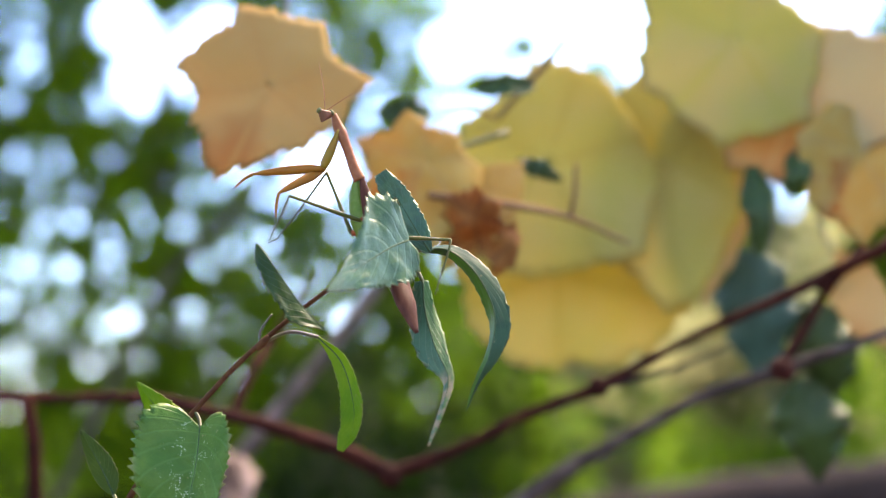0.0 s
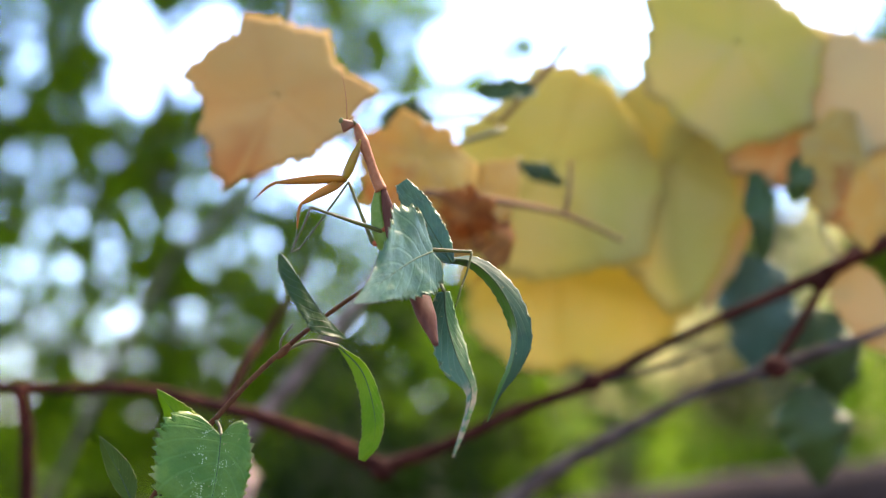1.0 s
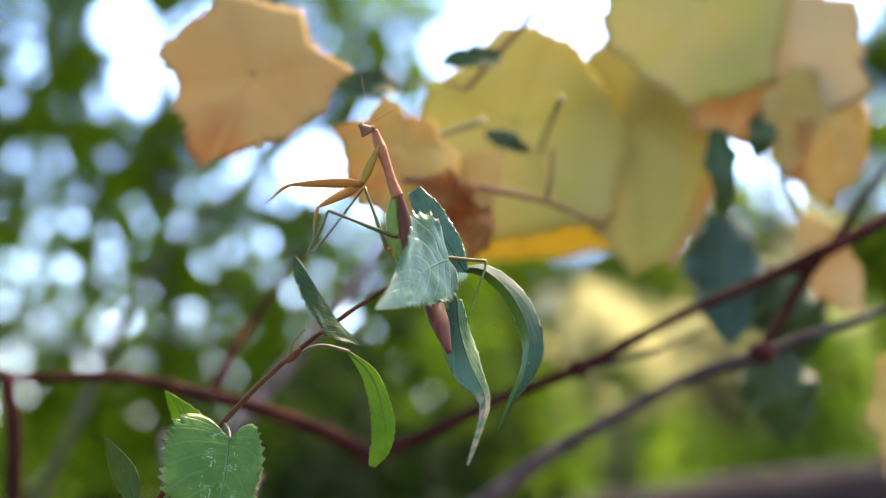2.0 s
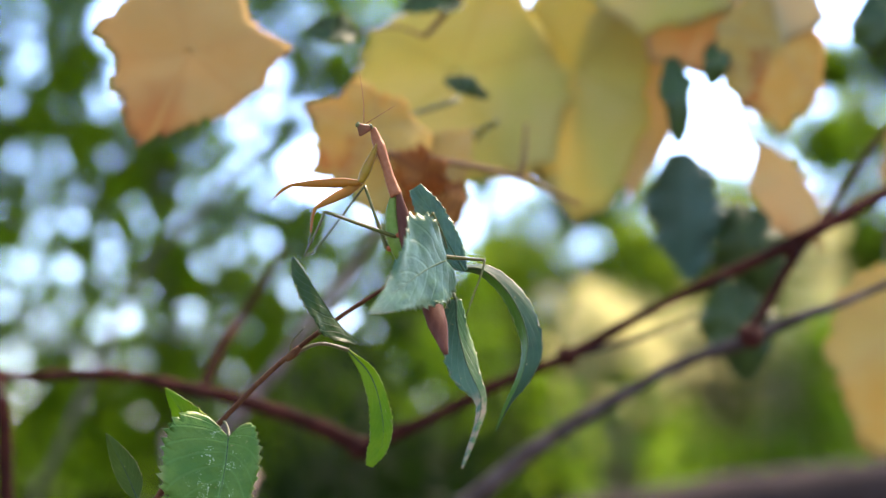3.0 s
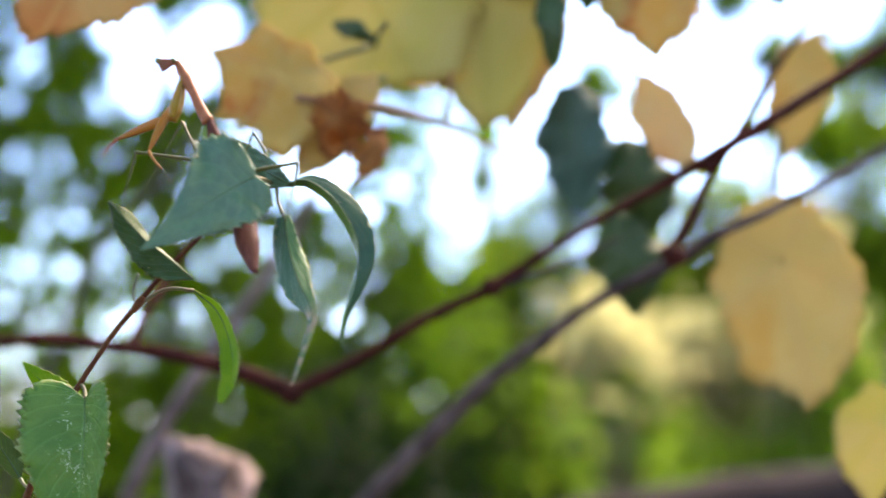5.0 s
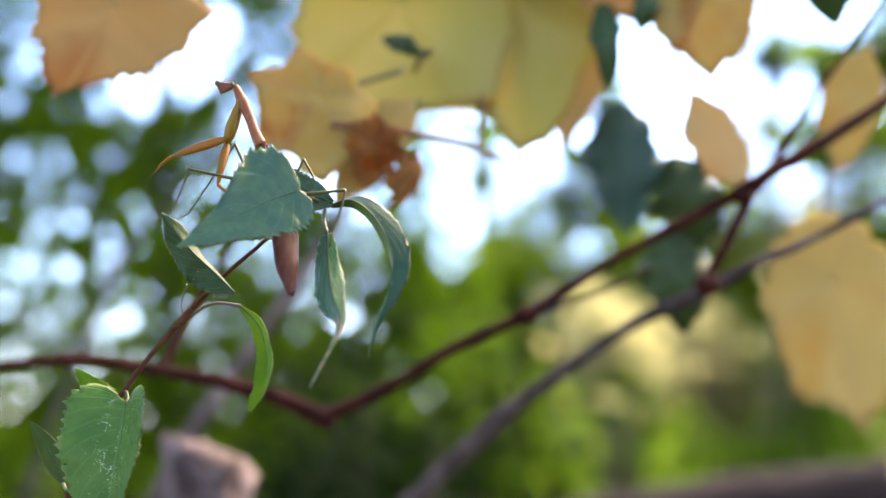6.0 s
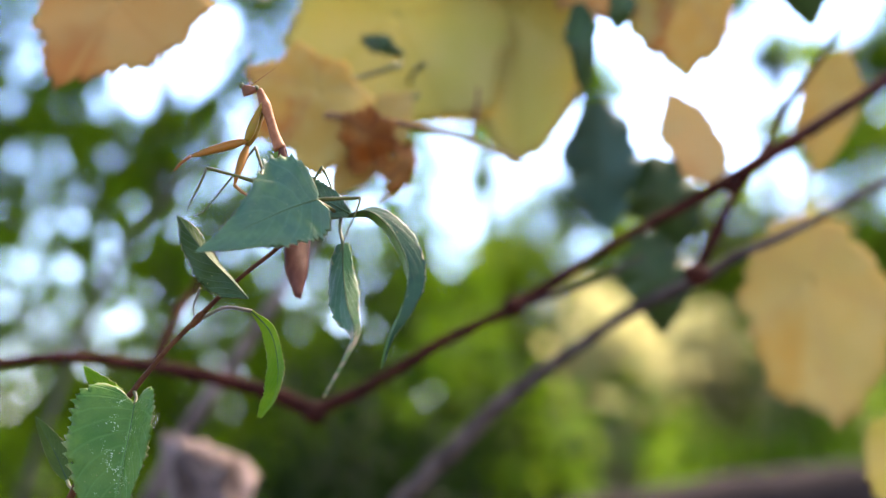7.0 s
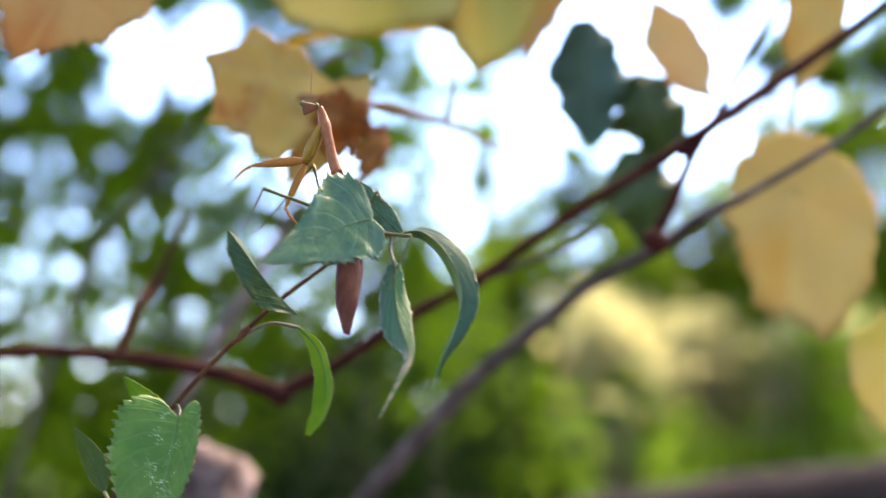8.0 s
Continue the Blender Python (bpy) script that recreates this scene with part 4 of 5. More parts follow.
    # the narrow arched leaf, its brightness against the light partly put into its colour
    toothed_leaf(t, [(0.0533, 0.012, 0.0287), (0.0619, 0.008, 0.0201), (0.0665, 0.002, 0.0076), (0.0671, -0.004, -0.0024), (0.0633, -0.008, -0.0102)], (1, -0.5, 0.2), ([0.0005, 0.0026, 0.0040, 0.0048, 0.0052, 0.0054, 0.0048, 0.0020], [0.0005, 0.0024, 0.0036, 0.0044, 0.0048, 0.0048, 0.0040, 0.0016]), fold=(-20.0, -15.0), teeth=18, bite=0.2, wave=0.06, crinkle=0.04, seed=8, material=M_LIME, petiole=[(0.0326, 0.0095, 0.0264), (0.0427, 0.012, 0.0307), (0.0533, 0.012, 0.0287)], label="narrow lime-green leaf hanging in an arch")
    # the broad leaf below
    toothed_leaf(t, [(0.0123, 0, -0.0025), (0.0117, -0.004, -0.0138), (0.0088, -0.008, -0.0321), (0.0046, -0.01, -0.0589)], (1, 0.15, 0.2), (0.0249, 0.0165), fold=(-6.0, -38.0), kind="round", teeth=22, bite=0.2, wave=0.06, lean=1.0, crinkle=0.03, pleat=0.035, seed=9, material=M_GREEN, petiole=[(0.0094, 0.005, 0.003), (0.0114, 0.003, 0.0002), (0.0123, 0, -0.0025)], label="broad green leaf with pale specks")
    toothed_leaf(t, [(0.0046, 0.009, -0.0116), (-0.0024, 0.008, 0.0001), (-0.0122, 0.008, 0.0135)], (0.8, 0, 0.55), (0.0068, 0.0076), fold=(-10.0, -15.0), kind="round", teeth=10, bite=0.22, wave=0.08, seed=10, material=M_LIME, petiole=None, label="small lime-green leaf")
    toothed_leaf(t, [(-0.0219, 0.012, -0.0282), (-0.0269, 0.012, -0.0172), (-0.0335, 0.01, -0.0039)], (0.7, 0, 0.5), (0.0048, 0.0052), fold=(-15.0, -15.0), kind="oval", teeth=12, bite=0.1, wave=0.04, seed=11, material=M_OLIVE, petiole=[(-0.017, 0.008, -0.0315), (-0.0199, 0.01, -0.0302), (-0.0219, 0.012, -0.0282)], label="small dark green leaf")
    return t, front, folded, tucked


twig, broad_blade, folded_blade, tucked_blade = build_twig()


# ---------- the mantis ----------
def leg(parent, name, joints, radii, foot, label=""):
    """A walking leg: hip, thigh, shin and foot as parts."""
    a, b, c, d = joints
    l = part(name, rod([a, tuple((Vector(a) + Vector(b)) / 2), b], [radii[0] * 1.6, radii[0] * 1.8, radii[0] * 1.2], 10), M_HIP, parent, label)
    part("thigh", rod([b, c], [radii[0], radii[0] * 0.95, radii[0] * 0.7, radii[0] * 0.75], 8, 12), M_LEG, l)
    part("shin", rod([c, tuple((Vector(c) * 0.5 + Vector(d) * 0.5) + Vector((0.0004, 0, 0.0002))), d], [radii[1] * 1.2, radii[1], radii[1] * 0.8], 8, 12), M_LEG, l)
    part("foot", rod([d, foot], [radii[1] * 0.9, radii[1] * 0.6], 6, 6), M_LEG, l)
    return l


def foreleg(parent, root, elbow, wrist, hook, toe, thick_, seed):
    part("coxa", rod([root, tuple(Vector(root).lerp(Vector(elbow), 0.5)), elbow], [thick_ * 0.3, thick_ * 0.6, thick_ * 0.9, thick_ * 1.0, thick_ * 0.6], 12, 20), M_COXA, parent)
    fem = tube(bmesh.new(), [elbow, tuple(Vector(elbow).lerp(Vector(wrist), 0.5) + Vector((0, 0, 0.0002))), wrist], [thick_ * 0.5, thick_ * 0.95, thick_ * 0.98, thick_ * 0.84, thick_ * 0.62, thick_ * 0.24], 12, 22, flat=0.6)
    f = part("foreleg", fem, M_FORE, parent, "folded raptorial foreleg")
    spines = bmesh.new()
    axis = (Vector(wrist) - Vector(elbow))
    down = Vector((0.15, -0.1, -1)).normalized()
    for k in range(11):
        p = Vector(elbow) + axis * (0.22 + 0.066 * k) + down * thick_ * (0.75 - 0.045 * k)
        long = 0.0011 if k % 2 else 0.0007
        tube(spines, [tuple(p - down * 0.0003), tuple(p + down * long + axis.normalized() * 0.0003)], [0.00018, 0.00003], 5, 2)
    part("spines", spines, M_SPINE, f, "row of dark spines")
    part("tibia", rod([wrist, tuple(Vector(wrist).lerp(Vector(hook), 0.5) + Vector((-0.0003, 0, 0.0004))), hook], [thick_ * 0.34, thick_ * 0.3, thick_ * 0.16], 10, 12), M_FORE, f)
    part("tarsus", rod([hook, tuple(Vector(hook).lerp(Vector(toe), 0.5) + Vector((0, 0, -0.0003))), toe], [0.00022, 0.00018, 0.0001], 6, 8), M_LEG, f)
    return f


def build_mantis():
    m = thing("praying_mantis", (-0.0913, 0.504, 1.3114), "slender tan praying mantis clinging upright to leaves", "insect")
    # head: a wide triangle with an eye at each upper corner
    head = bmesh.new()
    for place, size in (((0.0548, 0.006, 0.1102), 0.0007), ((0.0588, 0.009, 0.1098), 0.0007), ((0.0566, 0.007, 0.11), 0.0008), ((0.0556, 0.006, 0.1066), 0.0005), ((0.0592, 0.01, 0.1093), 0.0006)):
        bmesh.ops.create_icosphere(head, subdivisions=2, radius=size, matrix=Matrix.Translation(place))
    hull = bmesh.ops.convex_hull(head, input=head.verts)
    bmesh.ops.delete(head, geom=list({e for e in hull["geom_interior"] + hull["geom_unused"] if isinstance(e, bmesh.types.BMVert)}), context="VERTS")
    h = part("head", head, M_FACE, m, "triangular head")
    part("eye", ball((0.0546, 0.0056, 0.1104), (0.0008, 0.0009, 0.0011), (0, 30, 0)), M_EYE, h)
    part("eye", ball((0.0590, 0.009, 0.1100), (0.0008, 0.0009, 0.0011), (0, -30, 0)), M_EYE, h)
    part("antenna", rod([(0.0574, 0.008, 0.1109), (0.0618, 0.009, 0.1139), (0.0675, 0.01, 0.1177)], [0.00016, 0.00011, 0.00006], 6, 12), M_JOINT, h)
    part("antenna", rod([(0.0566, 0.008, 0.1111), (0.056, 0.01, 0.1197), (0.0541, 0.013, 0.1293)], [0.00016, 0.00011, 0.00006], 6, 12), M_JOINT, h)
    # the long thorax
    part("thorax", rod([(0.0597, 0.01, 0.1095), (0.0611, 0.01, 0.1054), (0.0628, 0.009, 0.1016), (0.0649, 0.008, 0.096), (0.0668, 0.007, 0.0904), (0.0691, 0.006, 0.0851)], [0.0011, 0.0018, 0.0022, 0.0018, 0.0017, 0.0020, 0.0023], 14, 36, flat=0.9), M_BODY, m, "long narrow thorax")
    # abdomen and the wings folded on it
    belly = part("abdomen", rod([(0.068, 0.007, 0.0868), (0.0680, 0.007, 0.0776), (0.0704, 0.006, 0.0674), (0.0787, 0.004, 0.0542), (0.0839, -0.003, 0.042), (0.0877, -0.01, 0.0316)], [0.0009, 0.0027, 0.0036, 0.0036, 0.0030, 0.0020, 0.0006], 14, 40, flat=0.8), M_WINGEDGE, m, "green-edged abdomen")
    part("wing", rod([(0.0695, 0.0055, 0.0871), (0.0718, 0.005, 0.0775), (0.0745, 0.004, 0.0674), (0.0804, 0.0005, 0.0543), (0.0849, -0.007, 0.0421), (0.0889, -0.013, 0.0306)], [0.0007, 0.0024, 0.0033, 0.0038, 0.0044, 0.0040, 0.0010], 14, 40, flat=0.45, flat_axis=(-0.5, 0.85, 0.0)), M_WING, belly, "brown folded forewing")
    part("wing", rod([(0.0696, 0.008, 0.0872), (0.0719, 0.0085, 0.0776), (0.0745, 0.0085, 0.0674), (0.0811, 0.006, 0.0542), (0.0855, -0.003, 0.042), (0.0891, -0.011, 0.0305)], [0.0007, 0.0022, 0.0031, 0.0036, 0.0040, 0.0034, 0.0008], 14, 40, flat=0.45, flat_axis=(0.6, 0.75, 0.0)), M_WING, belly, "brown folded forewing")
    foreleg(m, (0.0615, 0.008, 0.1036), (0.0561, 0.006, 0.0896), (0.0298, 0.015, 0.0884), (0.0235, 0.014, 0.0834), (0.0158, 0.013, 0.0775), 0.0018, 1)
    folded_leg = foreleg(m, (0.0619, 0.011, 0.1034), (0.055, 0.009, 0.0885), (0.0408, -0.002, 0.08), (0.0398, -0.004, 0.0713), (0.0387, -0.005, 0.0647), 0.0018, 2)
    leg(m, "middle_leg", [(0.0721, 0.006, 0.0729), (0.0694, 0.004, 0.0704), (0.0445, -0.003, 0.0789), (0.0391, -0.005, 0.0663)], (0.0008, 0.00038), (0.0379, -0.005, 0.0633))
    leg(m, "middle_leg", [(0.0709, 0.006, 0.0668), (0.066, 0.006, 0.066), (0.0569, 0.012, 0.0886), (0.0398, 0.004, 0.0643)], (0.0008, 0.00038), (0.0366, 0.002, 0.0627))
    leg(m, "hind_leg", [(0.0814, 0.002, 0.0643), (0.0849, -0.001, 0.0639), (0.1015, -0.002, 0.0631), (0.098, -0.006, 0.0514)], (0.0008, 0.00038), (0.0956, -0.008, 0.0436))
    leg(m, "hind_leg", [(0.0765, 0.01, 0.0684), (0.0777, 0.012, 0.0715), (0.0818, 0.014, 0.0794), (0.0884, 0.01, 0.0643)], (0.0006, 0.0004), (0.0896, 0.009, 0.0619))
    return m, belly, folded_leg


mantis, belly, folded_leg = build_mantis()


# ---------- what moves ----------
def motions():
    swaying = [
        (0, pose(-0.0986, 0.503, 1.3142, 8.0, -0.4, -1.6)),
        (0.3, pose(-0.096, 0.5019, 1.3137, 8.3, 1.1, -0.6)),
        (0.5, pose(-0.086, 0.5017, 1.3099, 8.5, 2.1, 0.1)),
        (0.7, pose(-0.0799, 0.5031, 1.3071, 8.5, 1.3, 0.1)),
        (0.85, pose(-0.0876, 0.5034, 1.3101, 8.6, 0.6, 0.0)),
        (1, pose(-0.0913, 0.504, 1.3114, 8.6, 0.0, 0.0)),
        (1.2, pose(-0.0839, 0.4989, 1.3087, 6.5, 1.3, 3.1)),
        (2.3, pose(-0.0894, 0.5022, 1.3109, 9.8, 0.8, 3.0)),
        (2.5, pose(-0.0899, 0.503, 1.3109, 10.7, 0.7, 0.1)),
        (2.7, pose(-0.0827, 0.5038, 1.3083, 10.5, 1.1, 0.5)),
        (3, pose(-0.0885, 0.504, 1.3113, 10.2, 1.6, 1.1)),
        (3.2, pose(-0.0905, 0.5025, 1.3119, 9.5, 1.3, 1.0)),
        (3.5, pose(-0.0908, 0.5003, 1.3116, 8.4, 0.9, 1.0)),
        (3.75, pose(-0.094, 0.5047, 1.3119, 7.7, -1.3, -3.4)),
        (4, pose(-0.1122, 0.5081, 1.3185, 7.0, -3.5, -7.8)),
        (4.2, pose(-0.1131, 0.4989, 1.3209, 5.2, 0.1, -4.2)),
        (5.3, pose(-0.1415, 0.4918, 1.3232, 12.0, -8.8, -16.1)),
        (5.5, pose(-0.1329, 0.4975, 1.3241, 1.6, -5.7, -18.9)),
        (5.7, pose(-0.1293, 0.5006, 1.323, 1.8, -5.4, -17.9)),
        (6, pose(-0.1245, 0.5052, 1.3216, 2.1, -5.0, -16.3)),
        (6.25, pose(-0.122, 0.5063, 1.3211, 2.2, -4.0, -15.3)),
        (6.5, pose(-0.1222, 0.5072, 1.3216, 2.3, -3.0, -14.3)),
        (6.75, pose(-0.1265, 0.5063, 1.3236, 2.1, -2.9, -14.6)),
        (7, pose(-0.1217, 0.506, 1.3218, 1.9, -2.9, -14.9)),
        (7.25, pose(-0.1222, 0.5082, 1.3224, 2.2, -2.3, -14.2)),
        (7.5, pose(-0.1127, 0.511, 1.319, 2.5, -1.6, -13.4)),
        (7.75, pose(-0.0976, 0.5087, 1.3133, 1.8, -1.6, -13.0)),
        (8, pose(-0.1059, 0.5048, 1.3174, 1.2, -1.5, -12.7)),
    ]
    walk(twig, swaying)
    walk(mantis, [
        (0, pose(-0.0982, 0.4971, 1.314, 6.1, -0.6, 1.5)),
        (0.3, pose(-0.0964, 0.4965, 1.3138, 5.8, 1.2, 1.6)),
        (0.5, pose(-0.0864, 0.4967, 1.31, 5.6, 2.5, 1.7)),
        (0.7, pose(-0.0804, 0.5001, 1.3072, 6.8, 1.5, 1.1)),
        (0.85, pose(-0.0879, 0.5019, 1.3101, 7.7, 0.7, 0.5)),
        (1, pose(-0.0913, 0.504, 1.3114, 8.6, -0.0, -0.0)),
        (1.2, pose(-0.0856, 0.4991, 1.3095, 7.6, 2.0, 3.9)),
        (2.3, pose(-0.09, 0.5034, 1.3123, 9.4, 1.5, 1.8)),
        (2.5, pose(-0.0907, 0.5037, 1.3122, 10.8, 1.4, -0.3)),
        (2.7, pose(-0.0832, 0.506, 1.3094, 10.6, 1.5, -1.2)),
        (3, pose(-0.0878, 0.5085, 1.3116, 10.3, 1.7, -2.5)),
        (3.2, pose(-0.0909, 0.5062, 1.3128, 9.5, 1.7, -1.9)),
        (3.5, pose(-0.0913, 0.503, 1.3129, 8.3, 1.7, -1.1)),
        (3.75, pose(-0.0953, 0.505, 1.3134, 8.8, -0.6, -2.1)),
        (4, pose(-0.1143, 0.506, 1.3201, 9.3, -2.9, -3.1)),
        (4.2, pose(-0.1134, 0.4961, 1.3212, 1.9, 0.4, -5.3)),
        (5.3, pose(-0.1376, 0.4954, 1.3225, 14.4, -10.2, -17.1)),
        (5.5, pose(-0.1334, 0.512, 1.3243, 17.9, -4.6, -13.6)),
        (5.7, pose(-0.1247, 0.5096, 1.3206, 12.0, -4.9, -14.2)),
        (6, pose(-0.1239, 0.5053, 1.3201, 3.1, -5.5, -15.0)),
        (6.25, pose(-0.1208, 0.5078, 1.3198, 3.0, -4.4, -15.8)),
        (6.5, pose(-0.121, 0.51, 1.321, 2.9, -3.2, -16.6)),
        (6.75, pose(-0.1272, 0.5066, 1.324, 1.2, -2.7, -16.0)),
        (7, pose(-0.1233, 0.5037, 1.3228, -0.4, -2.3, -15.4)),
        (7.25, pose(-0.1237, 0.5064, 1.323, -0.3, -2.1, -15.7)),
        (7.5, pose(-0.1127, 0.5098, 1.3185, -0.1, -1.9, -16.0)),
        (7.75, pose(-0.1008, 0.5167, 1.3165, 3.3, 1.1, -18.0)),
        (8, pose(-0.1074, 0.5225, 1.3221, 6.7, 4.2, -19.7)),
    ])
    walk(belly, [
        (0, pose(0, 0, 0, 0.0, 0.0, 0.0)),
        (1.2, pose(0, 0, 0, 0.0, 0.0, 0.0)),
        (3.5, pose(0, 0, 0, 0.0, 0.0, 0.0)),
        (4, pose(-0.0037, 0, 0.0031, 0.0, 2.5, 0.0)),
        (5.3, pose(-0.0086, 0, 0.0076, 0.0, 6.0, 0.0)),
        (6, pose(-0.01, 0, 0.009, 0.0, 7.0, 0.0)),
        (7, pose(-0.01, 0, 0.009, 0.0, 7.0, 0.0)),
        (8, pose(-0.0086, 0, 0.0076, 0.0, 6.0, 0.0)),
    ])
    walk(folded_leg, [
        (0, pose(0, 0, 0, 0.0, 0.0, 0.0)),
        (1.2, pose(0, 0, 0, 0.0, 0.0, 0.0)),
        (3.5, pose(0, 0, 0, 0.0, 0.0, 0.0)),
        (4.2, pose(0.0063, 0, -0.0036, 0.0, -4.0, 0.0)),
        (5.3, pose(0.0875, 0, -0.0106, 0.0, -50.0, 0.0)),
        (6, pose(0.1009, 0, -0.0051, 0.0, -58.0, 0.0)),
        (7, pose(0.1009, 0, -0.0051, 0.0, -58.0, 0.0)),
        (8, pose(0.0909, 0, -0.0094, 0.0, -52.0, 0.0)),
    ])
    walk(broad_blade, [
        (0, pose(0.0014, -0.0241, -0.0004, -3.9, 0.0, 13.0)),
        (1.2, pose(0.0011, -0.0223, -0.0004, -3.6, 0.0, 12.0)),
        (2.5, pose(0.0011, -0.0223, -0.0004, -3.6, 0.0, 12.0)),
        (3.5, pose(0.0011, -0.0223, -0.0004, -3.6, 0.0, 12.0)),
        (4, pose(-0.0003, -0.0074, -0.0002, -1.2, 0.0, 4.0)),
        (4.2, pose(-0.0003, -0.0074, -0.0002, -1.2, 0.0, 4.0)),
        (5.3, pose(0.0004, 0.0037, 0.0001, 0.6, 0.0, -2.0)),
        (5.5, pose(0.0000, 0.0000, 0.0000, 0.0, 0.0, 0.0)),
        (6, pose(0.0000, 0.0000, 0.0000, 0.0, 0.0, 0.0)),
        (7, pose(0.0000, 0.0000, 0.0000, 0.0, 0.0, 0.0)),
        (7.5, pose(-0.0002, -0.0056, -0.0001, -0.9, 0.0, 3.0)),
        (8, pose(-0.0001, -0.0112, -0.0002, -1.8, 0.0, 6.0)),
    ])
    walk(tucked_blade, [
        (0, pose(0.0000, 0.0000, 0.0000, 0.0, 0.0, 0.0)),
        (1.2, pose(0.0000, 0.0000, 0.0000, 0.0, 0.0, 0.0)),
        (3.5, pose(0.0000, 0.0000, 0.0000, 0.0, 0.0, 0.0)),
        (4, pose(0.0091, 0.0000, -0.0126, 0.0, -8.0, 0.0)),
        (4.2, pose(0.0104, 0.0000, -0.0141, 0.0, -9.0, 0.0)),
        (5.3, pose(0.0355, 0.0000, -0.0354, 0.0, -26.0, 0.0)),
        (6, pose(0.0355, 0.0000, -0.0354, 0.0, -26.0, 0.0)),
        (7, pose(0.0355, 0.0000, -0.0354, 0.0, -26.0, 0.0)),
        (8, pose(0.0200, 0.0000, -0.0238, 0.0, -16.0, 0.0)),
    ])
    walk(folded_blade, [
        (0, pose(0.0151, -0.0392, 0.0022, -23.0, -0.7, 30.6)),
        (1.2, pose(0.0138, -0.0375, 0.0017, -21.8, -1.0, 29.0)),
        (2.5, pose(0.0151, -0.0392, 0.0022, -23.0, -0.7, 30.6)),
        (3.5, pose(0.0138, -0.0375, 0.0017, -21.8, -1.0, 29.0)),
        (4, pose(0.0077, -0.0269, -0.0005, -15.1, -1.9, 20.1)),
        (4.2, pose(0.0077, -0.0269, -0.0005, -15.1, -1.9, 20.1)),
        (5.3, pose(0, 0, 0, 0.0, -0.0, 0.0)),
        (5.5, pose(0, 0, 0, 0.0, -0.0, 0.0)),
        (6, pose(0, 0, 0, 0.0, -0.0, 0.0)),
        (7, pose(0, 0, 0, 0.0, -0.0, 0.0)),
        (7.5, pose(0.0035, -0.0165, -0.0012, -9.0, -1.8, 12.0)),
        (8, pose(0.0103, -0.0319, 0.0003, -18.2, -1.6, 24.2)),
    ])
    walk(branches, [
        (0, pose(0.0814, 0.7746, 1.3277, 8.6, -0.0, 0.0)),
        (0.5, pose(0.0791, 0.7741, 1.3309, 8.6, 0.4, 0.1)),
        (1, pose(0.0776, 0.7742, 1.3301, 8.6, 0.6, 0.1)),
        (2.5, pose(0.0663, 0.7723, 1.3424, 8.6, -0.2, -0.0)),
        (3, pose(0.0643, 0.7721, 1.3443, 8.6, -0.8, -0.1)),
        (3.5, pose(0.0658, 0.7725, 1.3411, 8.6, 0.7, 0.1)),
        (4, pose(0.052, 0.771, 1.3513, 8.6, -1.4, -0.2)),
        (4.2, pose(0.0426, 0.7696, 1.3603, 8.6, -2.9, -0.4)),
        (5.3, pose(0.0227, 0.7662, 1.3829, 8.6, -4.9, -0.7)),
        (5.5, pose(0.0333, 0.7672, 1.3766, 8.6, -5.0, -0.8)),
        (6, pose(0.0419, 0.7687, 1.3664, 8.6, -4.0, -0.6)),
        (6.5, pose(0.0417, 0.7689, 1.365, 8.6, -3.6, -0.6)),
        (7, pose(0.0366, 0.768, 1.3709, 8.6, -4.7, -0.7)),
        (7.5, pose(0.0333, 0.7674, 1.3751, 8.6, -4.5, -0.7)),
        (8, pose(0.0153, 0.7659, 1.3848, 8.7, -7.1, -1.1)),
    ])
    walk(vine, [
        (0, pose(0.1882, 0.745, 1.4563, 8.6, -0.0, 0.0)),
        (0.5, pose(0.1965, 0.7436, 1.4653, 8.6, -0.0, 0.0)),
        (1, pose(0.1898, 0.7455, 1.4532, 8.6, -0.0, 0.0)),
        (1.2, pose(0.1882, 0.745, 1.4563, 8.6, -0.0, 0.0)),
        (2.5, pose(0.1537, 0.7391, 1.4955, 8.6, -0.0, 0.0)),
        (3, pose(0.1448, 0.7362, 1.5146, 8.6, -0.0, 0.0)),
        (3.5, pose(0.14, 0.7359, 1.5167, 8.6, -0.0, 0.0)),
        (4, pose(0.1109, 0.7322, 1.5409, 8.6, -0.0, 0.0)),
        (4.2, pose(0.1042, 0.7318, 1.5439, 8.6, -0.0, 0.0)),
        (5.3, pose(0.0743, 0.7299, 1.556, 8.6, -0.0, 0.0)),
        (5.5, pose(0.0859, 0.7311, 1.5484, 8.6, -0.0, 0.0)),
        (6, pose(0.1073, 0.7318, 1.5439, 8.6, -0.0, 0.0)),
        (6.5, pose(0.0987, 0.7324, 1.5393, 8.6, -0.0, 0.0)),
        (7, pose(0.0944, 0.7318, 1.5439, 8.6, -0.0, 0.0)),
        (7.5, pose(0.0822, 0.7302, 1.5545, 8.6, -0.0, 0.0)),
        (8, pose(0.0859, 0.7242, 1.5937, 8.6, -0.0, 0.0)),
    ])
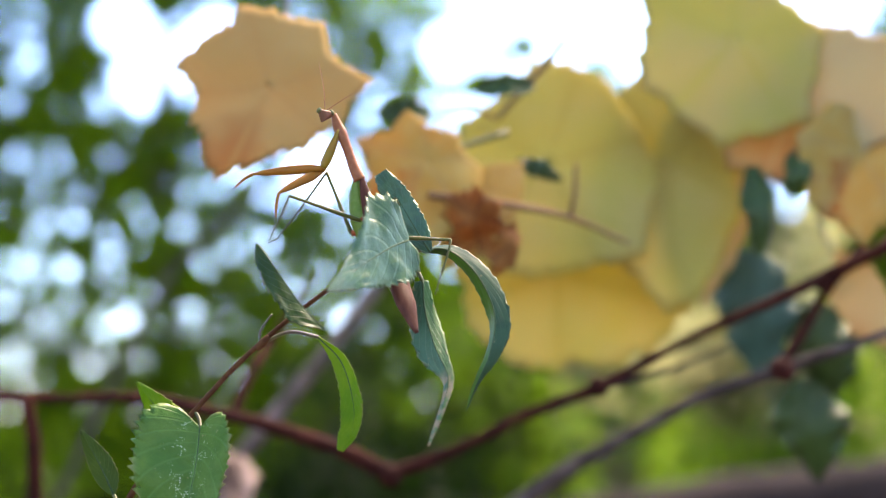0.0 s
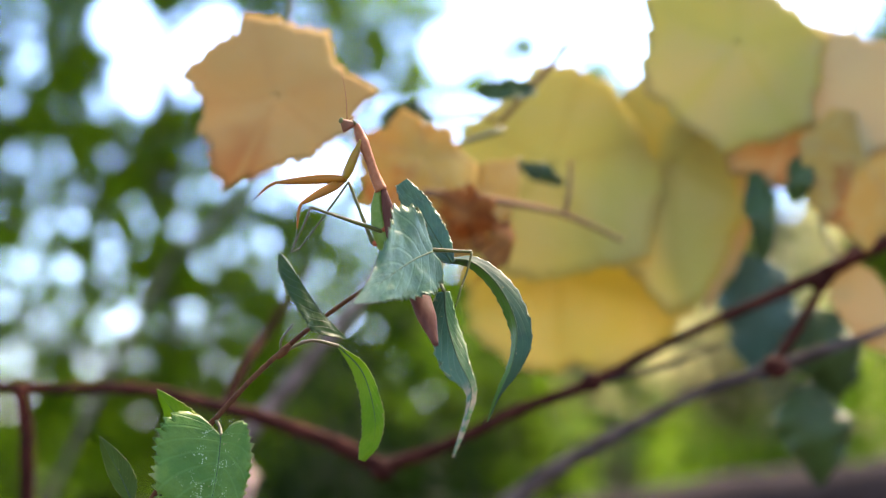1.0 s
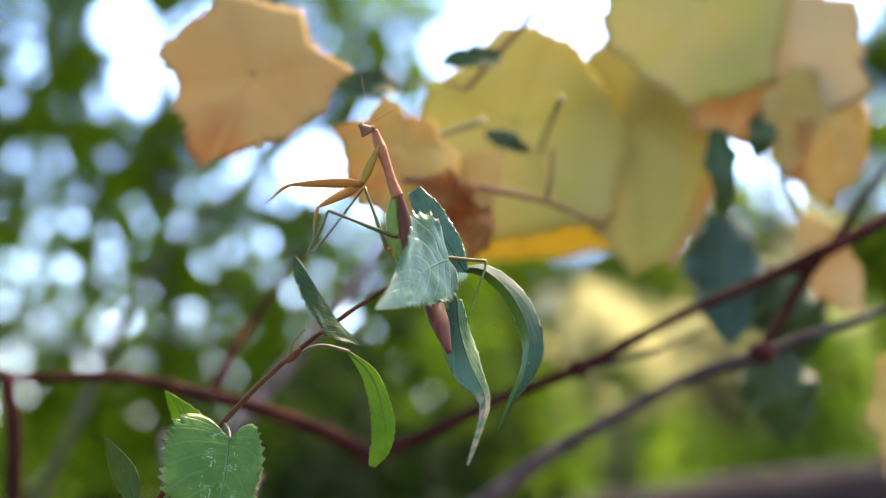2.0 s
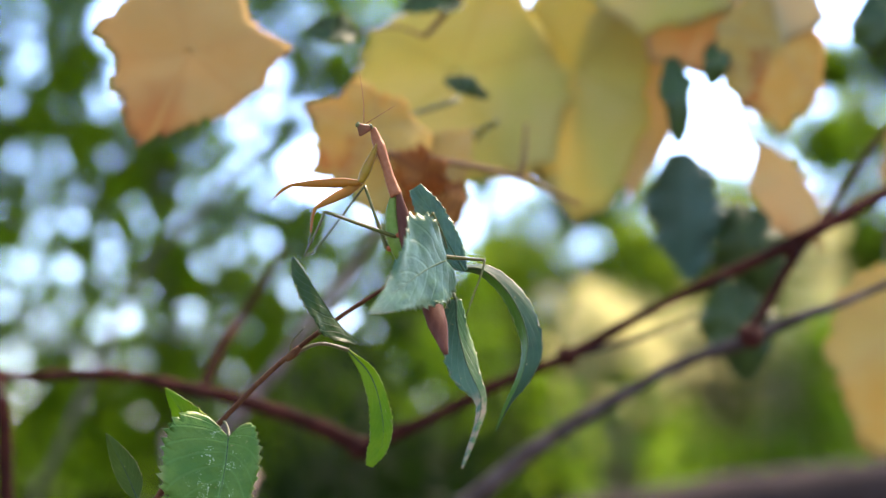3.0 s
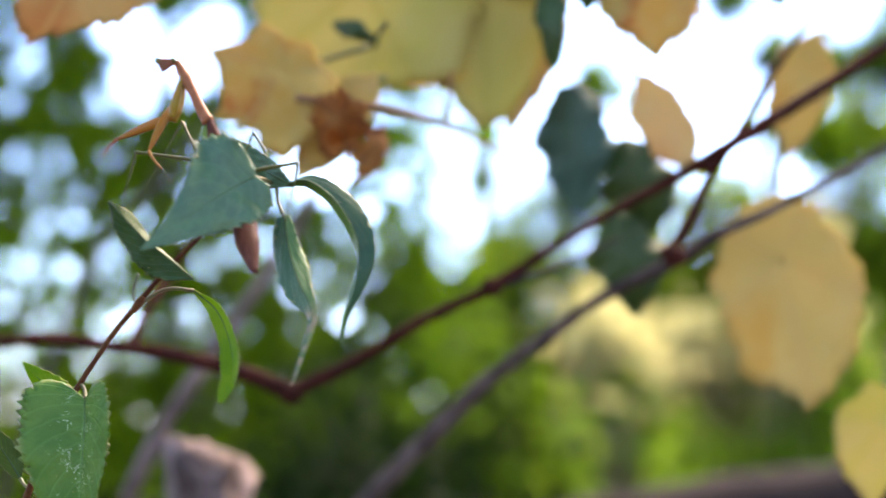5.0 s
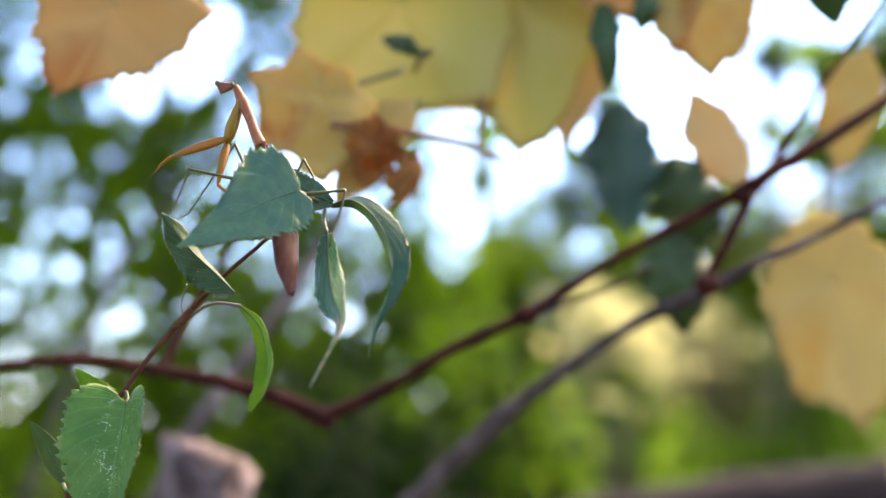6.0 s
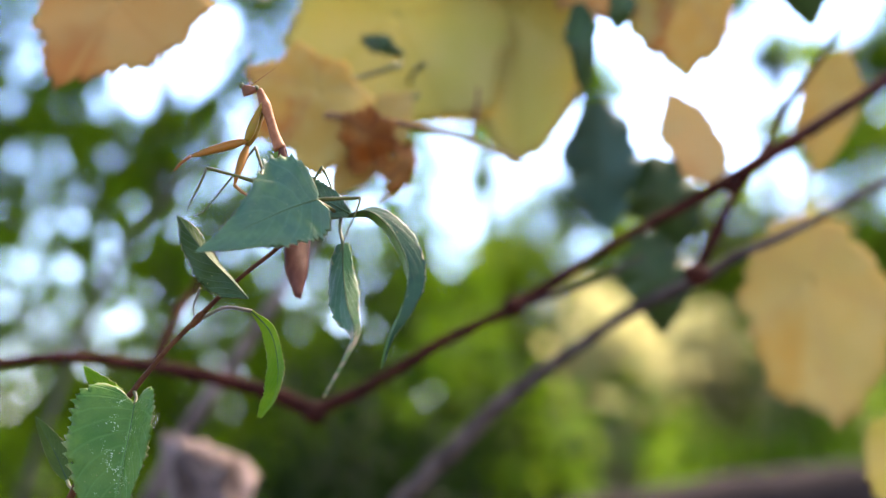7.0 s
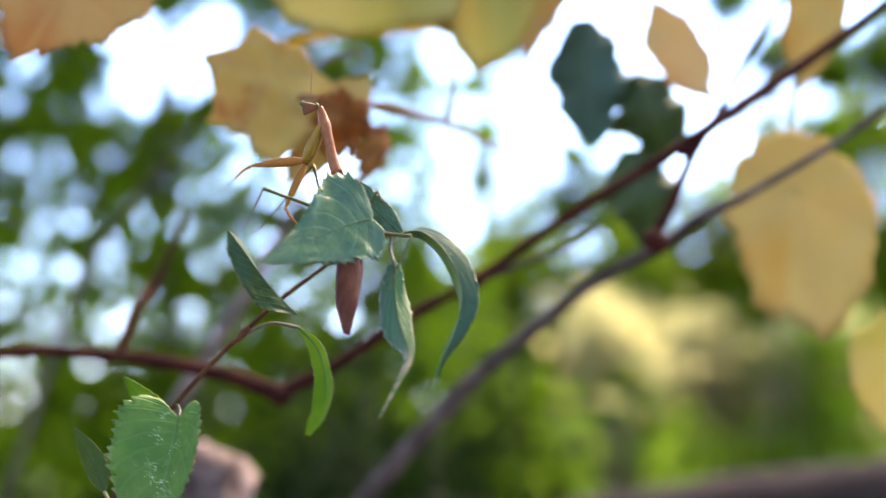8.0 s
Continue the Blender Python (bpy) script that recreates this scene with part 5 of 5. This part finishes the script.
    walk(tan_leaf, [
        (0, pose(-0.0832, 0.6509, 1.4764, 8.6, -0.0, 0.0)),
        (0.5, pose(-0.0854, 0.6513, 1.4742, 9.3, -0.2, 1.3)),
        (1, pose(-0.08, 0.6516, 1.4718, 9.9, -0.4, 2.6)),
        (1.2, pose(-0.0811, 0.6515, 1.4726, 10.2, -0.5, 3.2)),
        (2.5, pose(-0.1061, 0.6491, 1.4884, 11.9, -1.0, 6.6)),
        (3, pose(-0.121, 0.6485, 1.4924, 12.5, -1.2, 7.9)),
        (3.5, pose(-0.122, 0.6484, 1.4932, 13.5, 0.5, 10.2)),
        (4, pose(-0.146, 0.6456, 1.5118, 14.4, 2.2, 12.5)),
        (4.2, pose(-0.1492, 0.6449, 1.5163, 14.5, 2.3, 12.6)),
        (5.3, pose(-0.1735, 0.6411, 1.5416, 15.0, 2.7, 13.2)),
        (5.5, pose(-0.1614, 0.6425, 1.5323, 15.1, 2.8, 13.3)),
        (6, pose(-0.1573, 0.6453, 1.5137, 15.4, 3.0, 13.6)),
        (6.5, pose(-0.1519, 0.6458, 1.5105, 15.6, 3.2, 13.9)),
        (7, pose(-0.1568, 0.6448, 1.5171, 15.9, 3.4, 14.2)),
        (7.5, pose(-0.1654, 0.6441, 1.5217, 16.1, 3.7, 14.4)),
        (8, pose(-0.1762, 0.6429, 1.5296, 16.4, 3.9, 14.7)),
    ])
    walk(spotted_leaf, [
        (0, pose(-0.0082, 0.6856, 1.4481, 8.6, -0.0, 0.0)),
        (0.5, pose(-0.0115, 0.6851, 1.4514, 8.6, -0.0, 0.0)),
        (1, pose(-0.0104, 0.6854, 1.4495, 8.6, -0.0, 0.0)),
        (1.2, pose(-0.0096, 0.6856, 1.4481, 8.6, -0.0, 0.0)),
        (2.5, pose(-0.0284, 0.6837, 1.4606, 8.6, -0.0, 0.0)),
        (3, pose(-0.0335, 0.683, 1.4648, 8.6, -0.0, 0.0)),
        (3.5, pose(-0.0391, 0.683, 1.4648, 8.6, -0.0, 0.0)),
        (4, pose(-0.0546, 0.6826, 1.4676, 8.6, -0.0, 0.0)),
        (4.2, pose(-0.0574, 0.6818, 1.4731, 8.6, -0.0, 0.0)),
        (5.3, pose(-0.0842, 0.6786, 1.494, 8.6, -0.0, 0.0)),
        (5.5, pose(-0.0757, 0.6793, 1.4898, 8.6, -0.0, 0.0)),
        (6, pose(-0.0616, 0.6807, 1.4801, 8.6, -0.0, 0.0)),
        (6.5, pose(-0.0588, 0.6809, 1.4787, 8.6, -0.0, 0.0)),
        (7, pose(-0.063, 0.6803, 1.4829, 8.6, -0.0, 0.0)),
        (7.5, pose(-0.0715, 0.6801, 1.4843, 8.6, -0.0, 0.0)),
        (8, pose(-0.0842, 0.6793, 1.4898, 8.6, -0.0, 0.0)),
    ])
    walk(gold_leaf, [
        (0, pose(0.0262, 0.7026, 1.4356, 8.6, -0.0, 0.0)),
        (0.5, pose(0.0227, 0.7021, 1.439, 8.6, -0.0, 0.0)),
        (1, pose(0.0239, 0.7024, 1.437, 8.6, -0.0, 0.0)),
        (1.2, pose(0.0247, 0.7026, 1.4356, 8.6, -0.0, 0.0)),
        (2.5, pose(0.0055, 0.7007, 1.4484, 8.6, -0.0, 0.0)),
        (3, pose(0.0003, 0.7, 1.4527, 8.6, -0.0, 0.0)),
        (3.5, pose(-0.0055, 0.7, 1.4527, 8.6, -0.0, 0.0)),
        (4, pose(-0.0213, 0.6996, 1.4555, 8.6, -0.0, 0.0)),
        (4.2, pose(-0.0241, 0.6987, 1.4612, 8.6, -0.0, 0.0)),
        (5.3, pose(-0.0515, 0.6955, 1.4825, 8.6, -0.0, 0.0)),
        (5.5, pose(-0.0428, 0.6962, 1.4783, 8.6, -0.0, 0.0)),
        (6, pose(-0.0285, 0.6977, 1.4683, 8.6, -0.0, 0.0)),
        (6.5, pose(-0.0256, 0.6979, 1.4669, 8.6, -0.0, 0.0)),
        (7, pose(-0.0299, 0.6972, 1.4712, 8.6, -0.0, 0.0)),
        (7.5, pose(-0.0385, 0.697, 1.4726, 8.6, -0.0, 0.0)),
        (8, pose(-0.0515, 0.6962, 1.4783, 8.6, -0.0, 0.0)),
    ])
    walk(broad_leaf, [
        (0, pose(0.0577, 0.7641, 1.4635, 8.6, -0.0, 0.0)),
        (0.5, pose(0.0577, 0.763, 1.4712, 8.6, -0.0, 0.0)),
        (1, pose(0.0593, 0.7644, 1.4619, 8.6, -0.0, 0.0)),
        (1.2, pose(0.0593, 0.7644, 1.4619, 8.6, -0.0, 0.0)),
        (2.5, pose(0.0201, 0.7581, 1.5038, 8.6, -0.0, 0.0)),
        (3, pose(0.0075, 0.7566, 1.5131, 8.6, -0.0, 0.0)),
        (3.5, pose(0.0013, 0.7559, 1.5177, 8.6, -0.0, 0.0)),
        (4, pose(-0.0176, 0.752, 1.5441, 8.6, -0.0, 0.0)),
        (4.2, pose(-0.0207, 0.7515, 1.5472, 8.6, -0.0, 0.0)),
        (5.3, pose(-0.0489, 0.7487, 1.5658, 8.6, -0.0, 0.0)),
        (5.5, pose(-0.0395, 0.7501, 1.5565, 8.6, -0.0, 0.0)),
        (6, pose(-0.0238, 0.751, 1.5503, 8.6, -0.0, 0.0)),
        (6.5, pose(-0.0238, 0.7534, 1.5348, 8.6, -0.0, 0.0)),
        (7, pose(-0.027, 0.752, 1.5441, 8.6, -0.0, 0.0)),
        (7.5, pose(-0.0395, 0.7501, 1.5565, 8.6, -0.0, 0.0)),
        (8, pose(-0.0458, 0.7445, 1.5937, 8.6, -0.0, 0.0)),
    ])
    walk(wide_leaf, [
        (0, pose(0.129, 0.7835, 1.4692, 8.6, -0.0, 0.0)),
        (0.5, pose(0.129, 0.7823, 1.4772, 8.6, -0.0, 0.0)),
        (1, pose(0.1306, 0.7837, 1.4677, 8.6, -0.0, 0.0)),
        (1.2, pose(0.1306, 0.7837, 1.4677, 8.6, -0.0, 0.0)),
        (2.5, pose(0.0904, 0.7772, 1.5106, 8.6, -0.0, 0.0)),
        (3, pose(0.0775, 0.7758, 1.5201, 8.6, -0.0, 0.0)),
        (3.5, pose(0.0711, 0.7751, 1.5249, 8.6, -0.0, 0.0)),
        (4, pose(0.0518, 0.771, 1.5519, 8.6, -0.0, 0.0)),
        (4.2, pose(0.0486, 0.7705, 1.5551, 8.6, -0.0, 0.0)),
        (5.3, pose(0.0196, 0.7676, 1.5742, 8.6, -0.0, 0.0)),
        (5.5, pose(0.0293, 0.7691, 1.5647, 8.6, -0.0, 0.0)),
        (6, pose(0.0454, 0.77, 1.5583, 8.6, -0.0, 0.0)),
        (6.5, pose(0.0454, 0.7724, 1.5424, 8.6, -0.0, 0.0)),
        (7, pose(0.0421, 0.771, 1.5519, 8.6, -0.0, 0.0)),
        (7.5, pose(0.0293, 0.7691, 1.5647, 8.6, -0.0, 0.0)),
        (8, pose(0.0228, 0.7633, 1.6028, 8.6, -0.0, 0.0)),
    ])
    walk(low_leaf, [
        (0, pose(0.0671, 0.8226, 1.4112, 8.6, -0.0, 0.0)),
        (0.5, pose(0.0671, 0.8214, 1.4195, 11.9, -0.0, 0.0)),
        (1, pose(0.0687, 0.8229, 1.4096, 15.3, -0.0, 0.0)),
        (1.2, pose(0.0687, 0.8229, 1.4096, 28.0, -0.0, 0.0)),
        (2.5, pose(0.027, 0.8161, 1.4541, 113.0, -0.0, 0.0)),
        (3, pose(0.0137, 0.8146, 1.464, 115.0, -0.0, 0.0)),
        (3.5, pose(0.007, 0.8139, 1.469, 116.0, -0.0, 0.0)),
        (4, pose(-0.013, 0.8096, 1.497, 117.0, -0.0, 0.0)),
        (4.2, pose(-0.0164, 0.8091, 1.5003, 117.0, -0.0, 0.0)),
        (5.3, pose(-0.0464, 0.8061, 1.5201, 117.0, -0.0, 0.0)),
        (5.5, pose(-0.0364, 0.8076, 1.5102, 117.0, -0.0, 0.0)),
        (6, pose(-0.0197, 0.8086, 1.5036, 117.0, -0.0, 0.0)),
        (6.5, pose(-0.0197, 0.8111, 1.4871, 117.0, -0.0, 0.0)),
        (7, pose(-0.023, 0.8096, 1.497, 117.0, -0.0, 0.0)),
        (7.5, pose(-0.0364, 0.8076, 1.5102, 117.0, -0.0, 0.0)),
        (8, pose(-0.0431, 0.8017, 1.5498, 117.0, -0.0, 0.0)),
    ])
    walk(rust_sprig, [
        (0, pose(0.0163, 0.7142, 1.426, 8.6, -0.0, 0.0)),
        (0.5, pose(0.0128, 0.7137, 1.4295, 8.6, -0.0, 0.0)),
        (1, pose(0.0134, 0.714, 1.4274, 8.6, -0.0, 0.0)),
        (1.2, pose(0.0149, 0.7142, 1.426, 8.6, -0.0, 0.0)),
        (2.5, pose(-0.0055, 0.7118, 1.4418, 8.6, -0.0, 0.0)),
        (3, pose(-0.0099, 0.7111, 1.4462, 8.6, -0.0, 0.0)),
        (3.5, pose(-0.0143, 0.7109, 1.4476, 8.6, -0.0, 0.0)),
        (4, pose(-0.0245, 0.7107, 1.4491, 8.6, -0.0, 0.0)),
        (4.2, pose(-0.0274, 0.7103, 1.4519, 8.6, -0.0, 0.0)),
        (5.3, pose(-0.0522, 0.7066, 1.4764, 8.6, -0.0, 0.0)),
        (5.5, pose(-0.0449, 0.7068, 1.475, 8.6, -0.0, 0.0)),
        (6, pose(-0.0318, 0.709, 1.4606, 8.6, -0.0, 0.0)),
        (6.5, pose(-0.0274, 0.7094, 1.4577, 8.6, -0.0, 0.0)),
        (7, pose(-0.0347, 0.7083, 1.4649, 8.6, -0.0, 0.0)),
        (7.5, pose(-0.0356, 0.7081, 1.4663, 8.6, -0.0, 0.0)),
        (8, pose(-0.0478, 0.707, 1.4736, 8.6, -0.0, 0.0)),
    ])
    walk(leaflet_sprig, [
        (0, pose(0.035, 0.7289, 1.4959, 8.6, -0.0, 0.0)),
        (0.5, pose(0.0423, 0.7279, 1.5026, 8.6, -0.0, 0.0)),
        (1, pose(0.0363, 0.7292, 1.4937, 8.6, -0.0, 0.0)),
        (1.2, pose(0.035, 0.7289, 1.4959, 8.6, -0.0, 0.0)),
        (2.5, pose(0.0043, 0.7245, 1.525, 8.6, -0.0, 0.0)),
        (3, pose(-0.0036, 0.7224, 1.5391, 8.6, -0.0, 0.0)),
        (3.5, pose(-0.0079, 0.7221, 1.5407, 8.6, -0.0, 0.0)),
        (4, pose(-0.0337, 0.7194, 1.5586, 8.6, -0.0, 0.0)),
        (4.2, pose(-0.0397, 0.7191, 1.5608, 8.6, -0.0, 0.0)),
        (5.3, pose(-0.0663, 0.7177, 1.5697, 8.6, -0.0, 0.0)),
        (5.5, pose(-0.0559, 0.7186, 1.5641, 8.6, -0.0, 0.0)),
        (6, pose(-0.0369, 0.7191, 1.5608, 8.6, -0.0, 0.0)),
        (6.5, pose(-0.0445, 0.7196, 1.5574, 8.6, -0.0, 0.0)),
        (7, pose(-0.0483, 0.7191, 1.5608, 8.6, -0.0, 0.0)),
        (7.5, pose(-0.0592, 0.7179, 1.5686, 8.6, -0.0, 0.0)),
        (8, pose(-0.0559, 0.7135, 1.5977, 8.6, -0.0, 0.0)),
    ])


motions()
